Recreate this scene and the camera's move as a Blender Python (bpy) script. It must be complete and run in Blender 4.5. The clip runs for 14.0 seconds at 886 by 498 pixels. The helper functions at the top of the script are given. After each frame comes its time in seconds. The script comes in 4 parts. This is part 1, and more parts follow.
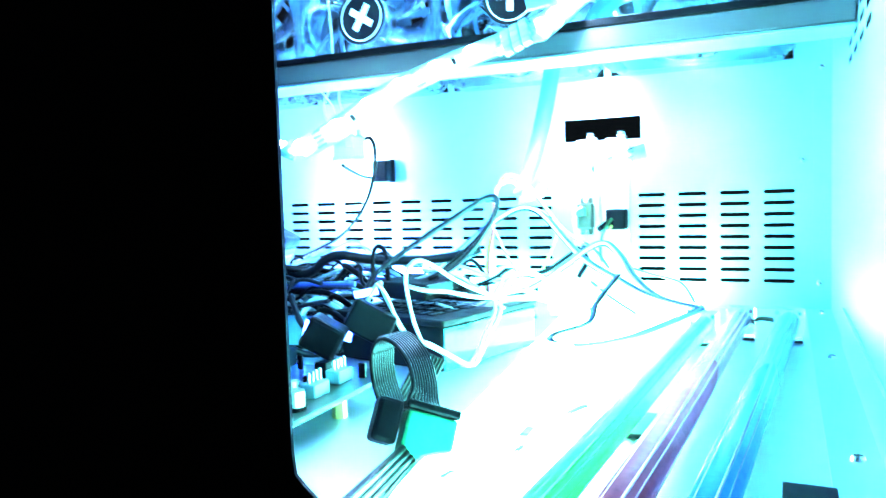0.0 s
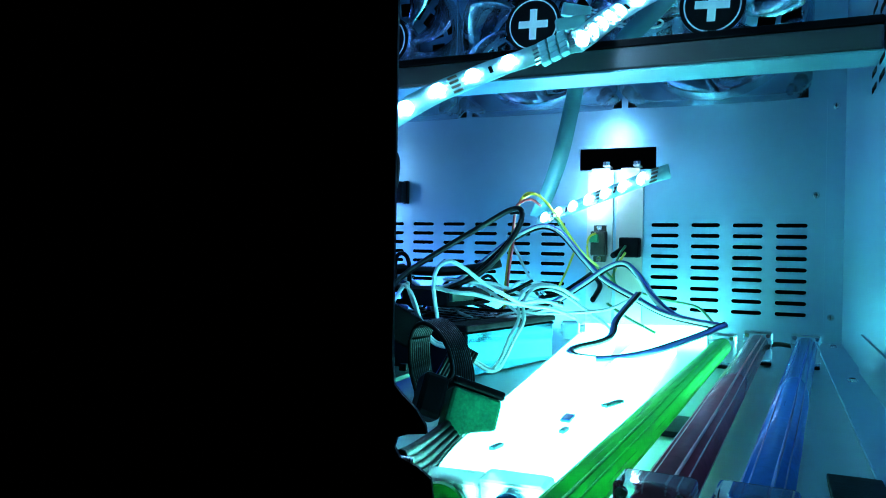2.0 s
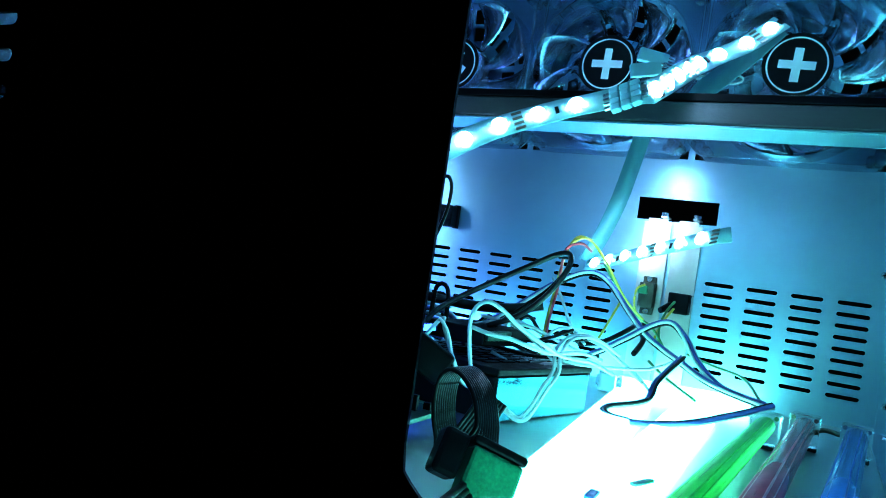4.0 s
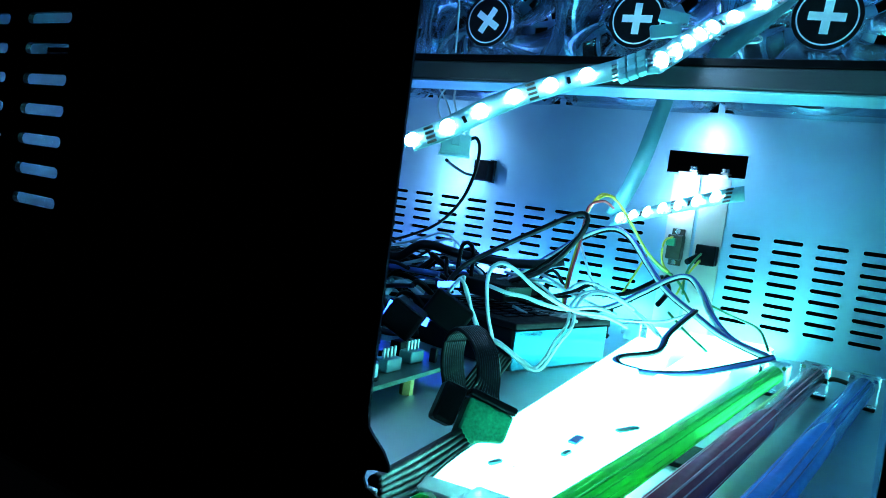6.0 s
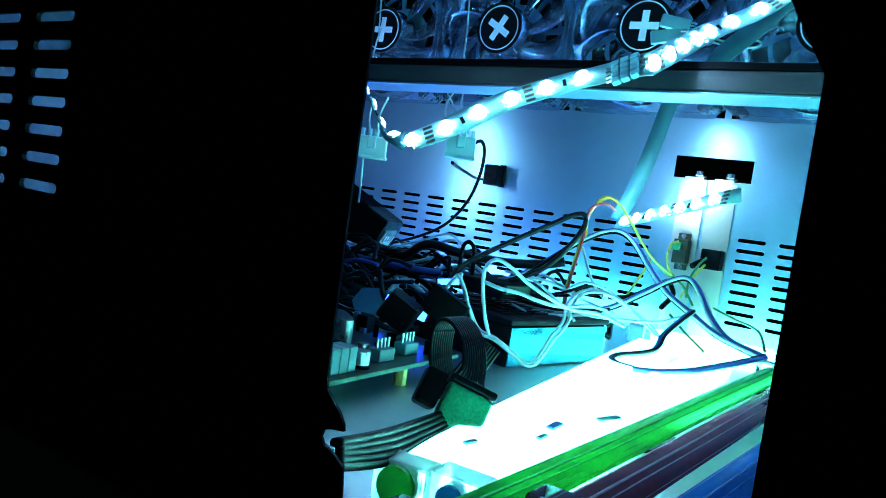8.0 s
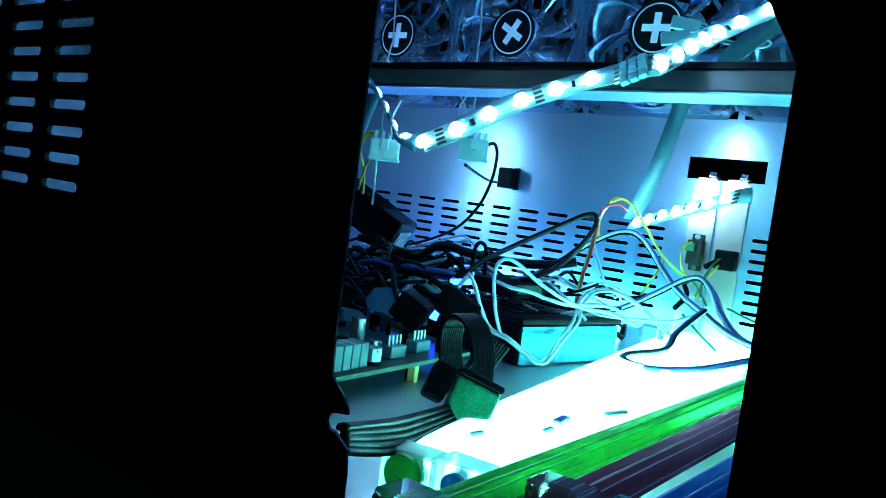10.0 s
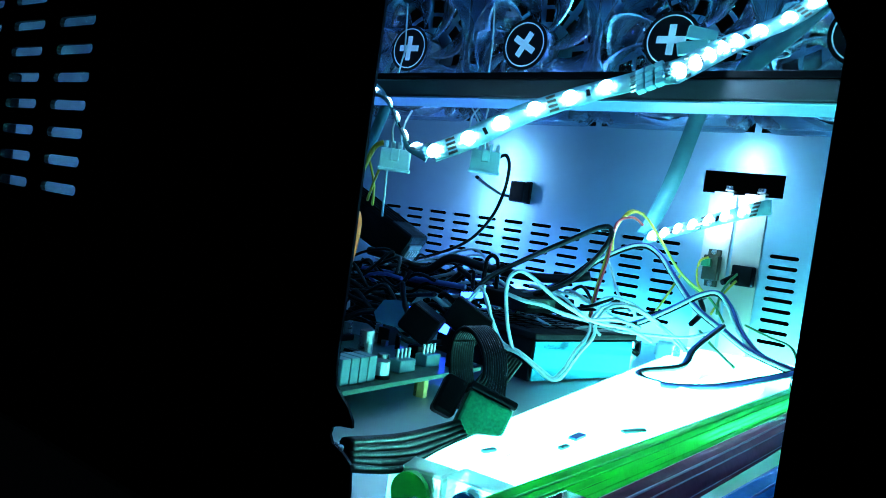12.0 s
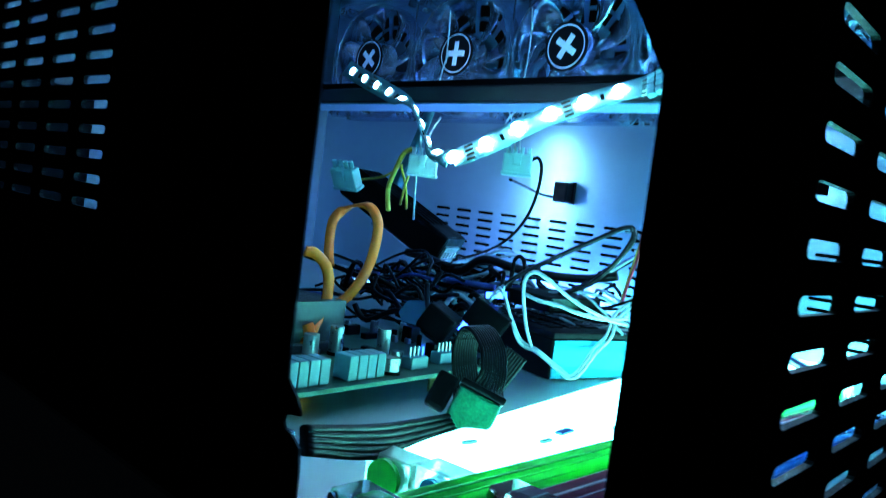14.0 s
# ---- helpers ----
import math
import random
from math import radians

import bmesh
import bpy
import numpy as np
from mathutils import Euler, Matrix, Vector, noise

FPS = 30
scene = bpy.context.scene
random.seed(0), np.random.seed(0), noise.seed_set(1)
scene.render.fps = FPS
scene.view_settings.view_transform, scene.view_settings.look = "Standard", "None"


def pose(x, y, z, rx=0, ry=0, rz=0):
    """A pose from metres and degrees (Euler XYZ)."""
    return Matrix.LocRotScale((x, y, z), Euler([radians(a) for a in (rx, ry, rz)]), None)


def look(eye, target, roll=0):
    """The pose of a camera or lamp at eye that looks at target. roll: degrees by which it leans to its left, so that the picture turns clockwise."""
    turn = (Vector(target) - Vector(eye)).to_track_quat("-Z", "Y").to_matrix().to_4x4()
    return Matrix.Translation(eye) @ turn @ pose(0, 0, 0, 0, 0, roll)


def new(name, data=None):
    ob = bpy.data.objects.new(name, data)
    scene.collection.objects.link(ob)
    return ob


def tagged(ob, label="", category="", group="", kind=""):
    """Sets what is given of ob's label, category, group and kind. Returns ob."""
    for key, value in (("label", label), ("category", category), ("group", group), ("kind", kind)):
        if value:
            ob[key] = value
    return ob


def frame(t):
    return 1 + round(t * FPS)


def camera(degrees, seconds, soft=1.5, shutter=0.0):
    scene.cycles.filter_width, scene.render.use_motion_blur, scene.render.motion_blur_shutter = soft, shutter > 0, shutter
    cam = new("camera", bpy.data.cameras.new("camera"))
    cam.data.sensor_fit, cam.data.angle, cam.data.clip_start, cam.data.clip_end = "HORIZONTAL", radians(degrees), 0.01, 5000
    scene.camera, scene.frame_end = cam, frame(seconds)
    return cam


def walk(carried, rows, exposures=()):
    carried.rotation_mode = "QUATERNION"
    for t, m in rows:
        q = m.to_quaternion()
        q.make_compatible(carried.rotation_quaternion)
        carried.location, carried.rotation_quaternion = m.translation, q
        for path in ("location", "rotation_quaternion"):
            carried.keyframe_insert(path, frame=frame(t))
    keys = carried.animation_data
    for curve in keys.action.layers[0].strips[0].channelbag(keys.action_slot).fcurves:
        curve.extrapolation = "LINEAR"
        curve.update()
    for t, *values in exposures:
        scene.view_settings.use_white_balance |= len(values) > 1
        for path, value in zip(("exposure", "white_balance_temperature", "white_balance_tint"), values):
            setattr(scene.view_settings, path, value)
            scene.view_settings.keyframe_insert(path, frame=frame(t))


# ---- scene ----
cam = camera(61.81, 14.0, soft=1.0, shutter=0.4)
PATH = [
    (0, (0.0849, -0.5263, 0.0769), (-0.3369, 0.3781, 0.0124), -1.68),
    (0.5, (0.0690, -0.5232, 0.0654), (-0.2574, 0.4170, -0.0323), -1.21),
    (1, (0.0698, -0.5270, 0.0552), (-0.2571, 0.4180, 0.0487), -0.62),
    (1.5, (0.0658, -0.5321, 0.0552), (-0.3127, 0.3934, 0.0723), 0.97),
    (2, (0.0708, -0.5358, 0.0585), (-0.3393, 0.3763, 0.0561), 1.09),
    (2.5, (0.0667, -0.5380, 0.0706), (-0.3363, 0.3758, 0.0213), 0.11),
    (3, (0.0666, -0.5320, 0.0662), (-0.3686, 0.3680, 0.0389), 8.51),
    (3.5, (0.0660, -0.5251, 0.0656), (-0.3876, 0.3658, 0.0902), 8.92),
    (6, (0.0927, -0.5415, 0.0792), (-0.4310, 0.3072, 0.0048), 7.64),
    (6.5, (0.1018, -0.5419, 0.0815), (-0.4351, 0.2992, 0.0159), 7.55),
    (7, (0.1055, -0.5429, 0.0750), (-0.4424, 0.2912, 0.0116), 8.31),
    (7.5, (0.1071, -0.5421, 0.0754), (-0.4434, 0.2902, 0.0107), 8.31),
    (10, (0.1152, -0.5445, 0.0733), (-0.4609, 0.2707, 0.0131), 7.74),
    (10.5, (0.1125, -0.5428, 0.0709), (-0.4653, 0.2742, 0.0100), 8.30),
    (11, (0.1103, -0.5399, 0.0726), (-0.4667, 0.2746, 0.0123), 7.92),
    (11.5, (0.1097, -0.5370, 0.0708), (-0.4748, 0.2752, 0.0253), 7.89),
    (12, (0.1105, -0.5377, 0.0702), (-0.4814, 0.2701, 0.0313), 8.02),
    (12.5, (0.1129, -0.5416, 0.0721), (-0.4814, 0.2597, 0.0336), 7.68),
    (13, (0.1165, -0.5416, 0.0686), (-0.4778, 0.2675, 0.0349), 8.02),
    (13.5, (0.1299, -0.5497, 0.0679), (-0.5044, 0.2231, 0.0467), 8.04),
    (13.7, (0.1333, -0.5447, 0.0701), (-0.5191, 0.2131, 0.0617), 8.10),
    (14, (0.1397, -0.5321, 0.0762), (-0.5303, 0.2082, 0.0216), 7.28),
]
walk(cam, [(t, look(e, g, r)) for t, e, g, r in PATH],
     exposures=[(0.0, 3.8), (0.3, 2.3), (0.5, 1.2), (0.8, 0.35), (1.0, 0.05), (1.5, 0.0), (2.5, 0.1), (3.5, 0.2), (12.5, 0.22), (13.5, 0.5), (14.0, 0.7)])

# ---- world: a dark room, all light comes from the lamps in the case ----
world = bpy.data.worlds.new("dark_room")
world.use_nodes = True
world.node_tree.nodes["Background"].inputs[0].default_value = (0.002, 0.003, 0.004, 1)
world.node_tree.nodes["Background"].inputs[1].default_value = 0.15
scene.world = world

LED_POWER = 235.0
BAR_POWER = 13.5
REAR_POWER = 62.0
BLUE_POWER = 105.0


# ---- materials ----
def mat(name, base, rough=0.5, metal=0.0, vary=0.15, scale=60.0, bump=0.0, bump_scale=400.0,
        trans=0.0, ior=1.49, emit=None, power=0.0, stretch=None, spec=0.5, rvary=0.25):
    m = bpy.data.materials.new(name)
    m.use_nodes = True
    nt = m.node_tree
    b = nt.nodes["Principled BSDF"]
    b.inputs["Roughness"].default_value = rough
    b.inputs["Metallic"].default_value = metal
    b.inputs["Transmission Weight"].default_value = trans
    b.inputs["IOR"].default_value = ior
    b.inputs["Specular IOR Level"].default_value = spec
    b.inputs["Base Color"].default_value = (*base, 1)
    if emit:
        b.inputs["Emission Color"].default_value = (*emit, 1)
        b.inputs["Emission Strength"].default_value = power
    if vary > 0:
        tc = nt.nodes.new("ShaderNodeTexCoord")
        mp = nt.nodes.new("ShaderNodeMapping")
        mp.inputs["Scale"].default_value = stretch or (1, 1, 1)
        n1 = nt.nodes.new("ShaderNodeTexNoise")
        n1.inputs["Scale"].default_value = scale
        n1.inputs["Detail"].default_value = 6
        n2 = nt.nodes.new("ShaderNodeTexNoise")
        n2.inputs["Scale"].default_value = scale * 9
        n2.inputs["Detail"].default_value = 3
        nt.links.new(tc.outputs["Object"], mp.inputs["Vector"])
        nt.links.new(mp.outputs["Vector"], n1.inputs["Vector"])
        nt.links.new(mp.outputs["Vector"], n2.inputs["Vector"])
        mix = nt.nodes.new("ShaderNodeMix")
        mix.inputs[0].default_value = 0.4
        nt.links.new(n1.outputs[0], mix.inputs[2])
        nt.links.new(n2.outputs[0], mix.inputs[3])
        ramp = nt.nodes.new("ShaderNodeMapRange")
        ramp.inputs[1].default_value, ramp.inputs[2].default_value = 0.3, 0.7
        ramp.inputs[3].default_value, ramp.inputs[4].default_value = 1 - vary, 1 + vary
        nt.links.new(mix.outputs[0], ramp.inputs[0])
        mul = nt.nodes.new("ShaderNodeMix")
        mul.data_type, mul.blend_type = "RGBA", "MULTIPLY"
        mul.inputs[0].default_value = 1.0
        mul.inputs[6].default_value = (*base, 1)
        nt.links.new(ramp.outputs[0], mul.inputs[7])
        nt.links.new(mul.outputs[2], b.inputs["Base Color"])
        rr = nt.nodes.new("ShaderNodeMapRange")
        rr.inputs[1].default_value, rr.inputs[2].default_value = 0.3, 0.7
        rr.inputs[3].default_value, rr.inputs[4].default_value = max(0.02, rough * (1 - rvary)), min(1.0, rough * (1 + rvary))
        nt.links.new(mix.outputs[0], rr.inputs[0])
        nt.links.new(rr.outputs[0], b.inputs["Roughness"])
    if bump > 0:
        tc2 = nt.nodes.new("ShaderNodeTexCoord")
        n3 = nt.nodes.new("ShaderNodeTexNoise")
        n3.inputs["Scale"].default_value = bump_scale
        n3.inputs["Detail"].default_value = 4
        bp = nt.nodes.new("ShaderNodeBump")
        bp.inputs["Strength"].default_value = bump
        bp.inputs["Distance"].default_value = 0.001
        nt.links.new(tc2.outputs["Object"], n3.inputs["Vector"])
        nt.links.new(n3.outputs[0], bp.inputs["Height"])
        nt.links.new(bp.outputs[0], b.inputs["Normal"])
    return m


STEEL = mat("galvanised_steel", (0.32, 0.48, 0.60), 0.31, 0.90, 0.05, 9, 0.02, 700, rvary=0.05)
# Case steel for the left wall, with shade put into the colour.
SHADED_STEEL = mat("shaded_steel", (0.18, 0.21, 0.23), 0.45, 0.5, 0.15, 14)
STEEL_IN = mat("galvanised_steel_floor", (0.46, 0.54, 0.54), 0.34, 0.72, 0.08, 12, 0.02, 700, rvary=0.08)
BLACK_PAINT = mat("black_powder_coat", (0.010, 0.010, 0.011), 0.6, 0.0, 0.25, 80, 0.15, 2500, spec=0.2)
# Brighter copy of the crossbar aluminium: light from below put into the colour.
ALU_LIP_LIT = mat("lit_aluminium_lip", (0.20, 0.36, 0.40), 0.4, 0.9, 0.10, 20, 0.1, 500, stretch=(0.2, 6, 6))
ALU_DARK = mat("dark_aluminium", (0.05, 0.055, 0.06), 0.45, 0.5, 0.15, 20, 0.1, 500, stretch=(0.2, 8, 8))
BRACKET = mat("nickel_bracket", (0.60, 0.50, 0.44), 0.30, 0.95, 0.0)
SCREW = mat("zinc_screw", (0.6, 0.6, 0.58), 0.25, 1.0, 0.15, 200)
CLEAR = mat("clear_acrylic", (0.92, 0.97, 1.0), 0.06, 0.0, 0.0, trans=1.0, ior=1.46)
CLEAR_FAN = mat("clear_fan_plastic", (0.64, 0.74, 0.84), 0.03, 0.0, 0.0, trans=0.98, ior=1.45)
END_BLOCK = mat("hazy_acrylic", (0.92, 0.96, 0.98), 0.06, 0.0, 0.0, trans=0.95, ior=1.22)
FROST = mat("frosted_acrylic", (0.85, 0.95, 0.95), 0.35, 0.0, 0.0, trans=0.8, ior=1.45)
GREEN_TUBE = mat("green_acrylic", (0.10, 0.95, 0.16), 0.35, 0.0, 0.12, 40, trans=0.75, ior=1.3)
RED_TUBE = mat("red_violet_acrylic", (0.80, 0.15, 0.20), 0.15, 0.0, 0.25, 40, trans=0.25, ior=1.45)
BLUE_TUBE = mat("blue_acrylic", (0.06, 0.30, 0.90), 0.15, 0.0, 0.2, 40, trans=0.25, ior=1.45)
GREEN_CORE = mat("green_core", (0.05, 0.70, 0.10), 0.4, 0.0, 0.3, 90)
RED_CORE = mat("red_core", (0.85, 0.34, 0.38), 0.4, 0.0, 0.3, 90)
BLUE_CORE = mat("blue_core", (0.02, 0.10, 0.45), 0.4, 0.0, 0.3, 90)
STICKER = mat("black_sticker", (0.004, 0.004, 0.005), 0.5, 0.0, 0.2, 90, spec=0.1)
WHITE_INK = mat("white_ink", (0.80, 0.80, 0.80), 0.5, 0.0, 0.08, 120)
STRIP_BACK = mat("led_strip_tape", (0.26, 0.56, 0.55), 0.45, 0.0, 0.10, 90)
# Shade on the tape backs put into the colour; bar clips use it too.
TAPE_DIM = mat("dimmed_led_tape", (0.06, 0.21, 0.23), 0.5, 0.0, 0.1, 90)
CHIP = mat("led_chip_white", (0.82, 0.82, 0.78), 0.4, 0.0, 0.05, 200)
PAD = mat("copper_pad", (0.10, 0.09, 0.06), 0.4, 0.6, 0.2, 300)
LED = mat("led_phosphor", (0.9, 0.95, 1.0), 0.3, 0.0, 0.0, emit=(0.30, 0.65, 1.0), power=LED_POWER)
GLOW_BAR = mat("glowing_light_bar", (0.8, 0.95, 0.9), 0.4, 0.0, 0.0, emit=(0.16, 0.95, 0.90), power=BAR_POWER)
REAR_BAR = mat("glowing_cyan_bar", (0.8, 0.9, 0.95), 0.4, 0.0, 0.0, emit=(0.06, 0.62, 1.0), power=REAR_POWER)
# Emission for added patches that imitate blue-lit surfaces; not a lamp.
BLUE_SPOT = mat("blue_glow_patch", (0.05, 0.1, 0.8), 0.3, 0.0, 0.0, emit=(0.012, 0.06, 1.0), power=20.0)
BLUE_LED = mat("blue_led", (0.1, 0.2, 0.9), 0.3, 0.0, 0.0, emit=(0.10, 0.26, 1.0), power=BLUE_POWER)
BLACK_PLASTIC = mat("black_plastic", (0.002, 0.002, 0.003), 0.42, 0.0, 0.3, 120, 0.1, 1500, spec=0.05)
BLACK_PVC = mat("black_pvc_wire", (0.003, 0.003, 0.004), 0.34, 0.0, 0.3, 150, spec=0.10)
GREY_PVC = mat("dark_grey_sleeve", (0.005, 0.006, 0.008), 0.35, 0.0, 0.3, 150, spec=0.25)
WHITE_PVC = mat("white_pvc_wire", (0.48, 0.57, 0.57), 0.4, 0.0, 0.1, 150)
BLUE_PVC = mat("blue_pvc_wire", (0.05, 0.08, 0.32), 0.4, 0.0, 0.2, 150)
GREEN_PVC = mat("green_pvc_wire", (0.04, 0.18, 0.05), 0.4, 0.0, 0.2, 150)
YELLOW_PVC = mat("yellow_pvc_wire", (0.62, 0.44, 0.04), 0.4, 0.0, 0.15, 150)
RED_PVC = mat("red_pvc_wire", (0.55, 0.05, 0.05), 0.4, 0.0, 0.15, 150)
ORANGE_PVC = mat("orange_sata_cable", (1.0, 0.16, 0.004), 0.42, 0.0, 0.15, 90)
NYLON = mat("milky_nylon", (0.66, 0.76, 0.78), 0.45, 0.0, 0.06, 120)
TEAL_PLUG = mat("pale_plug", (0.28, 0.58, 0.58), 0.45, 0.0, 0.06, 120)
PCB = mat("green_black_pcb", (0.012, 0.05, 0.03), 0.35, 0.0, 0.4, 160)
PCB_EDGE = mat("green_pcb_edge", (0.01, 0.10, 0.045), 0.5, 0.0, 0.2, 160)
CAP_METAL = mat("capacitor_can", (0.30, 0.33, 0.33), 0.3, 0.8, 0.1, 160)
CHOKE = mat("grey_choke", (0.16, 0.18, 0.19), 0.5, 0.2, 0.2, 160)
BOX_SIDE = mat("satin_metal_case", (0.010, 0.11, 0.16), 0.14, 0.92, 0.2, 30, rvary=0.1, spec=0.25)
DSUB = mat("dark_connector_metal", (0.05, 0.045, 0.03), 0.4, 0.7, 0.3, 150)
GREEN_PIN = mat("green_plug", (0.03, 0.20, 0.08), 0.4, 0.0, 0.1, 150)
FACE = mat("green_plug_face", (0.004, 0.085, 0.040), 0.4, 0.0, 0.7, 140, spec=0.2)
PALE_FIN = mat("pale_plastic_socket", (0.09, 0.22, 0.23), 0.45, 0.0, 0.12, 200)
SHRINK = mat("pale_ribbed_splice", (0.22, 0.55, 0.58), 0.4, 0.0, 0.08, 200)
PLUG_GREEN = mat("green_rubber_plug", (0.01, 0.30, 0.02), 0.5, 0.0, 0.15, 90, trans=0.3)
PLUG_BLUE = mat("blue_rubber_plug", (0.005, 0.13, 0.34), 0.5, 0.0, 0.15, 90, trans=0.3)
LID = mat("matt_black_lid", (0.004, 0.004, 0.005), 0.6, 0.0, 0.3, 120, 0.1, 1500, spec=0.1)
PAPER = mat("grey_label", (0.45, 0.46, 0.46), 0.6, 0.0, 0.25, 150)


# ---- building helpers ----
def mesh_of(name, bm, material):
    me = bpy.data.meshes.new(name)
    bm.to_mesh(me)
    bm.free()
    me.materials.append(material)
    return me


def part(name, bm, material, parent, label=""):
    ob = new(name, mesh_of(name, bm, material))
    ob.parent = parent
    if label:
        tagged(ob, label)
    return ob


def shared(name, me, parent, m=None, label=""):
    ob = new(name, me)
    ob.parent = parent
    if m is not None:
        ob.matrix_basis = m
    if label:
        tagged(ob, label)
    return ob


def thing(name, at, label, category, group="", kind=""):
    ob = new(name)
    ob.empty_display_size = 0.01
    ob.location = at
    return tagged(ob, label, category, group, kind)


def single(name, bm, material, label, category, group="", kind="", at=None):
    ob = new(name, mesh_of(name, bm, material))
    if at is not None:
        ob.matrix_basis = at
    return tagged(ob, label, category, group, kind)


def add_box(bm, x0, x1, y0, y1, z0, z1, bevel=0.0, m=None):
    r = bmesh.ops.create_cube(bm, size=1.0)
    vs = r["verts"]
    for v in vs:
        v.co = Vector(((x0 + x1) / 2 + v.co.x * (x1 - x0), (y0 + y1) / 2 + v.co.y * (y1 - y0), (z0 + z1) / 2 + v.co.z * (z1 - z0)))
    if bevel > 0:
        es = list({e for v in vs for e in v.link_edges})
        out = bmesh.ops.bevel(bm, geom=es, offset=bevel, segments=2, affect="EDGES", profile=0.5)
        vs = list({v for f in out["faces"] for v in f.verts} | {v for v in vs if v.is_valid})
    if m is not None:
        bmesh.ops.transform(bm, matrix=m, verts=[v for v in vs if v.is_valid])
    return vs


def box(x0, x1, y0, y1, z0, z1, bevel=0.0, m=None):
    bm = bmesh.new()
    add_box(bm, x0, x1, y0, y1, z0, z1, bevel, m)
    return bm


def add_cyl(bm, p0, p1, r, seg=16, r1=None):
    p0, p1 = Vector(p0), Vector(p1)
    d = p1 - p0
    m = Matrix.Translation((p0 + p1) / 2) @ d.to_track_quat("Z", "Y").to_matrix().to_4x4()
    bmesh.ops.create_cone(bm, cap_ends=True, segments=seg, radius1=r, radius2=r if r1 is None else r1, depth=d.length, matrix=m)


def cyl(p0, p1, r, seg=16, r1=None):
    bm = bmesh.new()
    add_cyl(bm, p0, p1, r, seg, r1)
    return bm


def smooth_path(pts, per=8):
    pts = [Vector(p) for p in pts]
    out = []
    for i in range(len(pts) - 1):
        p0, p1, p2, p3 = pts[max(i - 1, 0)], pts[i], pts[i + 1], pts[min(i + 2, len(pts) - 1)]
        for k in range(per):
            t = k / per
            out.append(0.5 * ((2 * p1) + (p2 - p0) * t + (2 * p0 - 5 * p1 + 4 * p2 - p3) * t * t + (3 * p1 - p0 - 3 * p2 + p3) * t ** 3))
    out.append(pts[-1])
    return out


def add_tube(bm, pts, r, seg=8, per=8, smooth=True, flat=1.0, offset=None):
    path = smooth_path(pts, per) if smooth else [Vector(p) for p in pts]
    rings = []
    up = Vector((0, 0, 1))
    for i, p in enumerate(path):
        d = (path[min(i + 1, len(path) - 1)] - path[max(i - 1, 0)])
        d = d.normalized() if d.length > 1e-9 else Vector((1, 0, 0))
        side = d.cross(up)
        if side.length < 0.2:
            side = d.cross(Vector((0, 1, 0)))
        side.normalize()
        nrm = side.cross(d).normalized()
        q = p if offset is None else p + side * offset[0] + nrm * offset[1]
        rings.append([bm.verts.new(q + side * math.cos(a) * r + nrm * math.sin(a) * r * flat)
                      for a in (2 * math.pi * k / seg for k in range(seg))])
    for a, b in zip(rings, rings[1:]):
        for k in range(seg):
            f = bm.faces.new((a[k], a[(k + 1) % seg], b[(k + 1) % seg], b[k]))
            f.smooth = True
    bm.faces.new(rings[0][::-1])
    bm.faces.new(rings[-1])


def tube(pts, r, **kw):
    bm = bmesh.new()
    add_tube(bm, pts, r, **kw)
    return bm


def cable(name, pts, r, material, label, category="cable", group="", **kw):
    return single(name, tube(pts, r, **kw), material, label, category, group)


def multi_cable(name, pts, strands, label, category="cable", group=""):
    """A cable of several wires that run side by side: strands of (side, up, radius, material, word)."""
    top = thing(name, pts[0], label, category, group)
    o = Vector(pts[0])
    rel = [Vector(p) - o for p in pts]
    for side, up, r, material, word in strands:
        bm = bmesh.new()
        add_tube(bm, rel, r, seg=7, per=7, offset=(side, up))
        part("wire", bm, material, top, word)
    return top


def ribbon_frames(pts, wdirs, per=10):
    path = smooth_path(pts, per)
    ws = smooth_path(wdirs, per)
    out = []
    for i, p in enumerate(path):
        d = (path[min(i + 1, len(path) - 1)] - path[max(i - 1, 0)]).normalized()
        w = ws[i] - d * ws[i].dot(d)
        w.normalize()
        out.append((p, d, w, d.cross(w).normalized()))
    return out


def add_ribbon(bm, frames, width, thick):
    rings = []
    for p, d, w, n in frames:
        a, b = w * width / 2, n * thick / 2
        rings.append([bm.verts.new(p + s) for s in (a + b, b - a, -a - b, a - b)])
    for r0, r1 in zip(rings, rings[1:]):
        for k in range(4):
            bm.faces.new((r0[k], r0[(k + 1) % 4], r1[(k + 1) % 4], r1[k])).smooth = k in (0, 2)
    bm.faces.new(rings[0][::-1])
    bm.faces.new(rings[-1])


def along(frames, s):
    run = 0.0
    for (p, d, w, n), (p2, d2, w2, n2) in zip(frames, frames[1:]):
        seg = (p2 - p).length
        if run + seg >= s:
            return p.lerp(p2, (s - run) / seg), d, w, n
        run += seg
    return frames[-1]


def run_length(frames):
    return sum((b[0] - a[0]).length for a, b in zip(frames, frames[1:]))


CHIP_MESH = mesh_of("led_chip", box(-0.0025, 0.0025, -0.0025, 0.0025, 0, 0.0014, 0.0003), CHIP)
_bm = bmesh.new()
bmesh.ops.create_icosphere(_bm, subdivisions=2, radius=0.0033)
for _v in _bm.verts:
    _v.co.z = max(_v.co.z, 0) * 0.30
EMIT_MESH = mesh_of("emitter", _bm, LED)
PAD_MESH = mesh_of("solder_pad", box(-0.0022, 0.0022, -0.0006, 0.0006, 0, 0.0003), PAD)
RES_MESH = mesh_of("resistor", box(-0.0008, 0.0008, -0.0016, 0.0016, 0, 0.0006), STICKER)


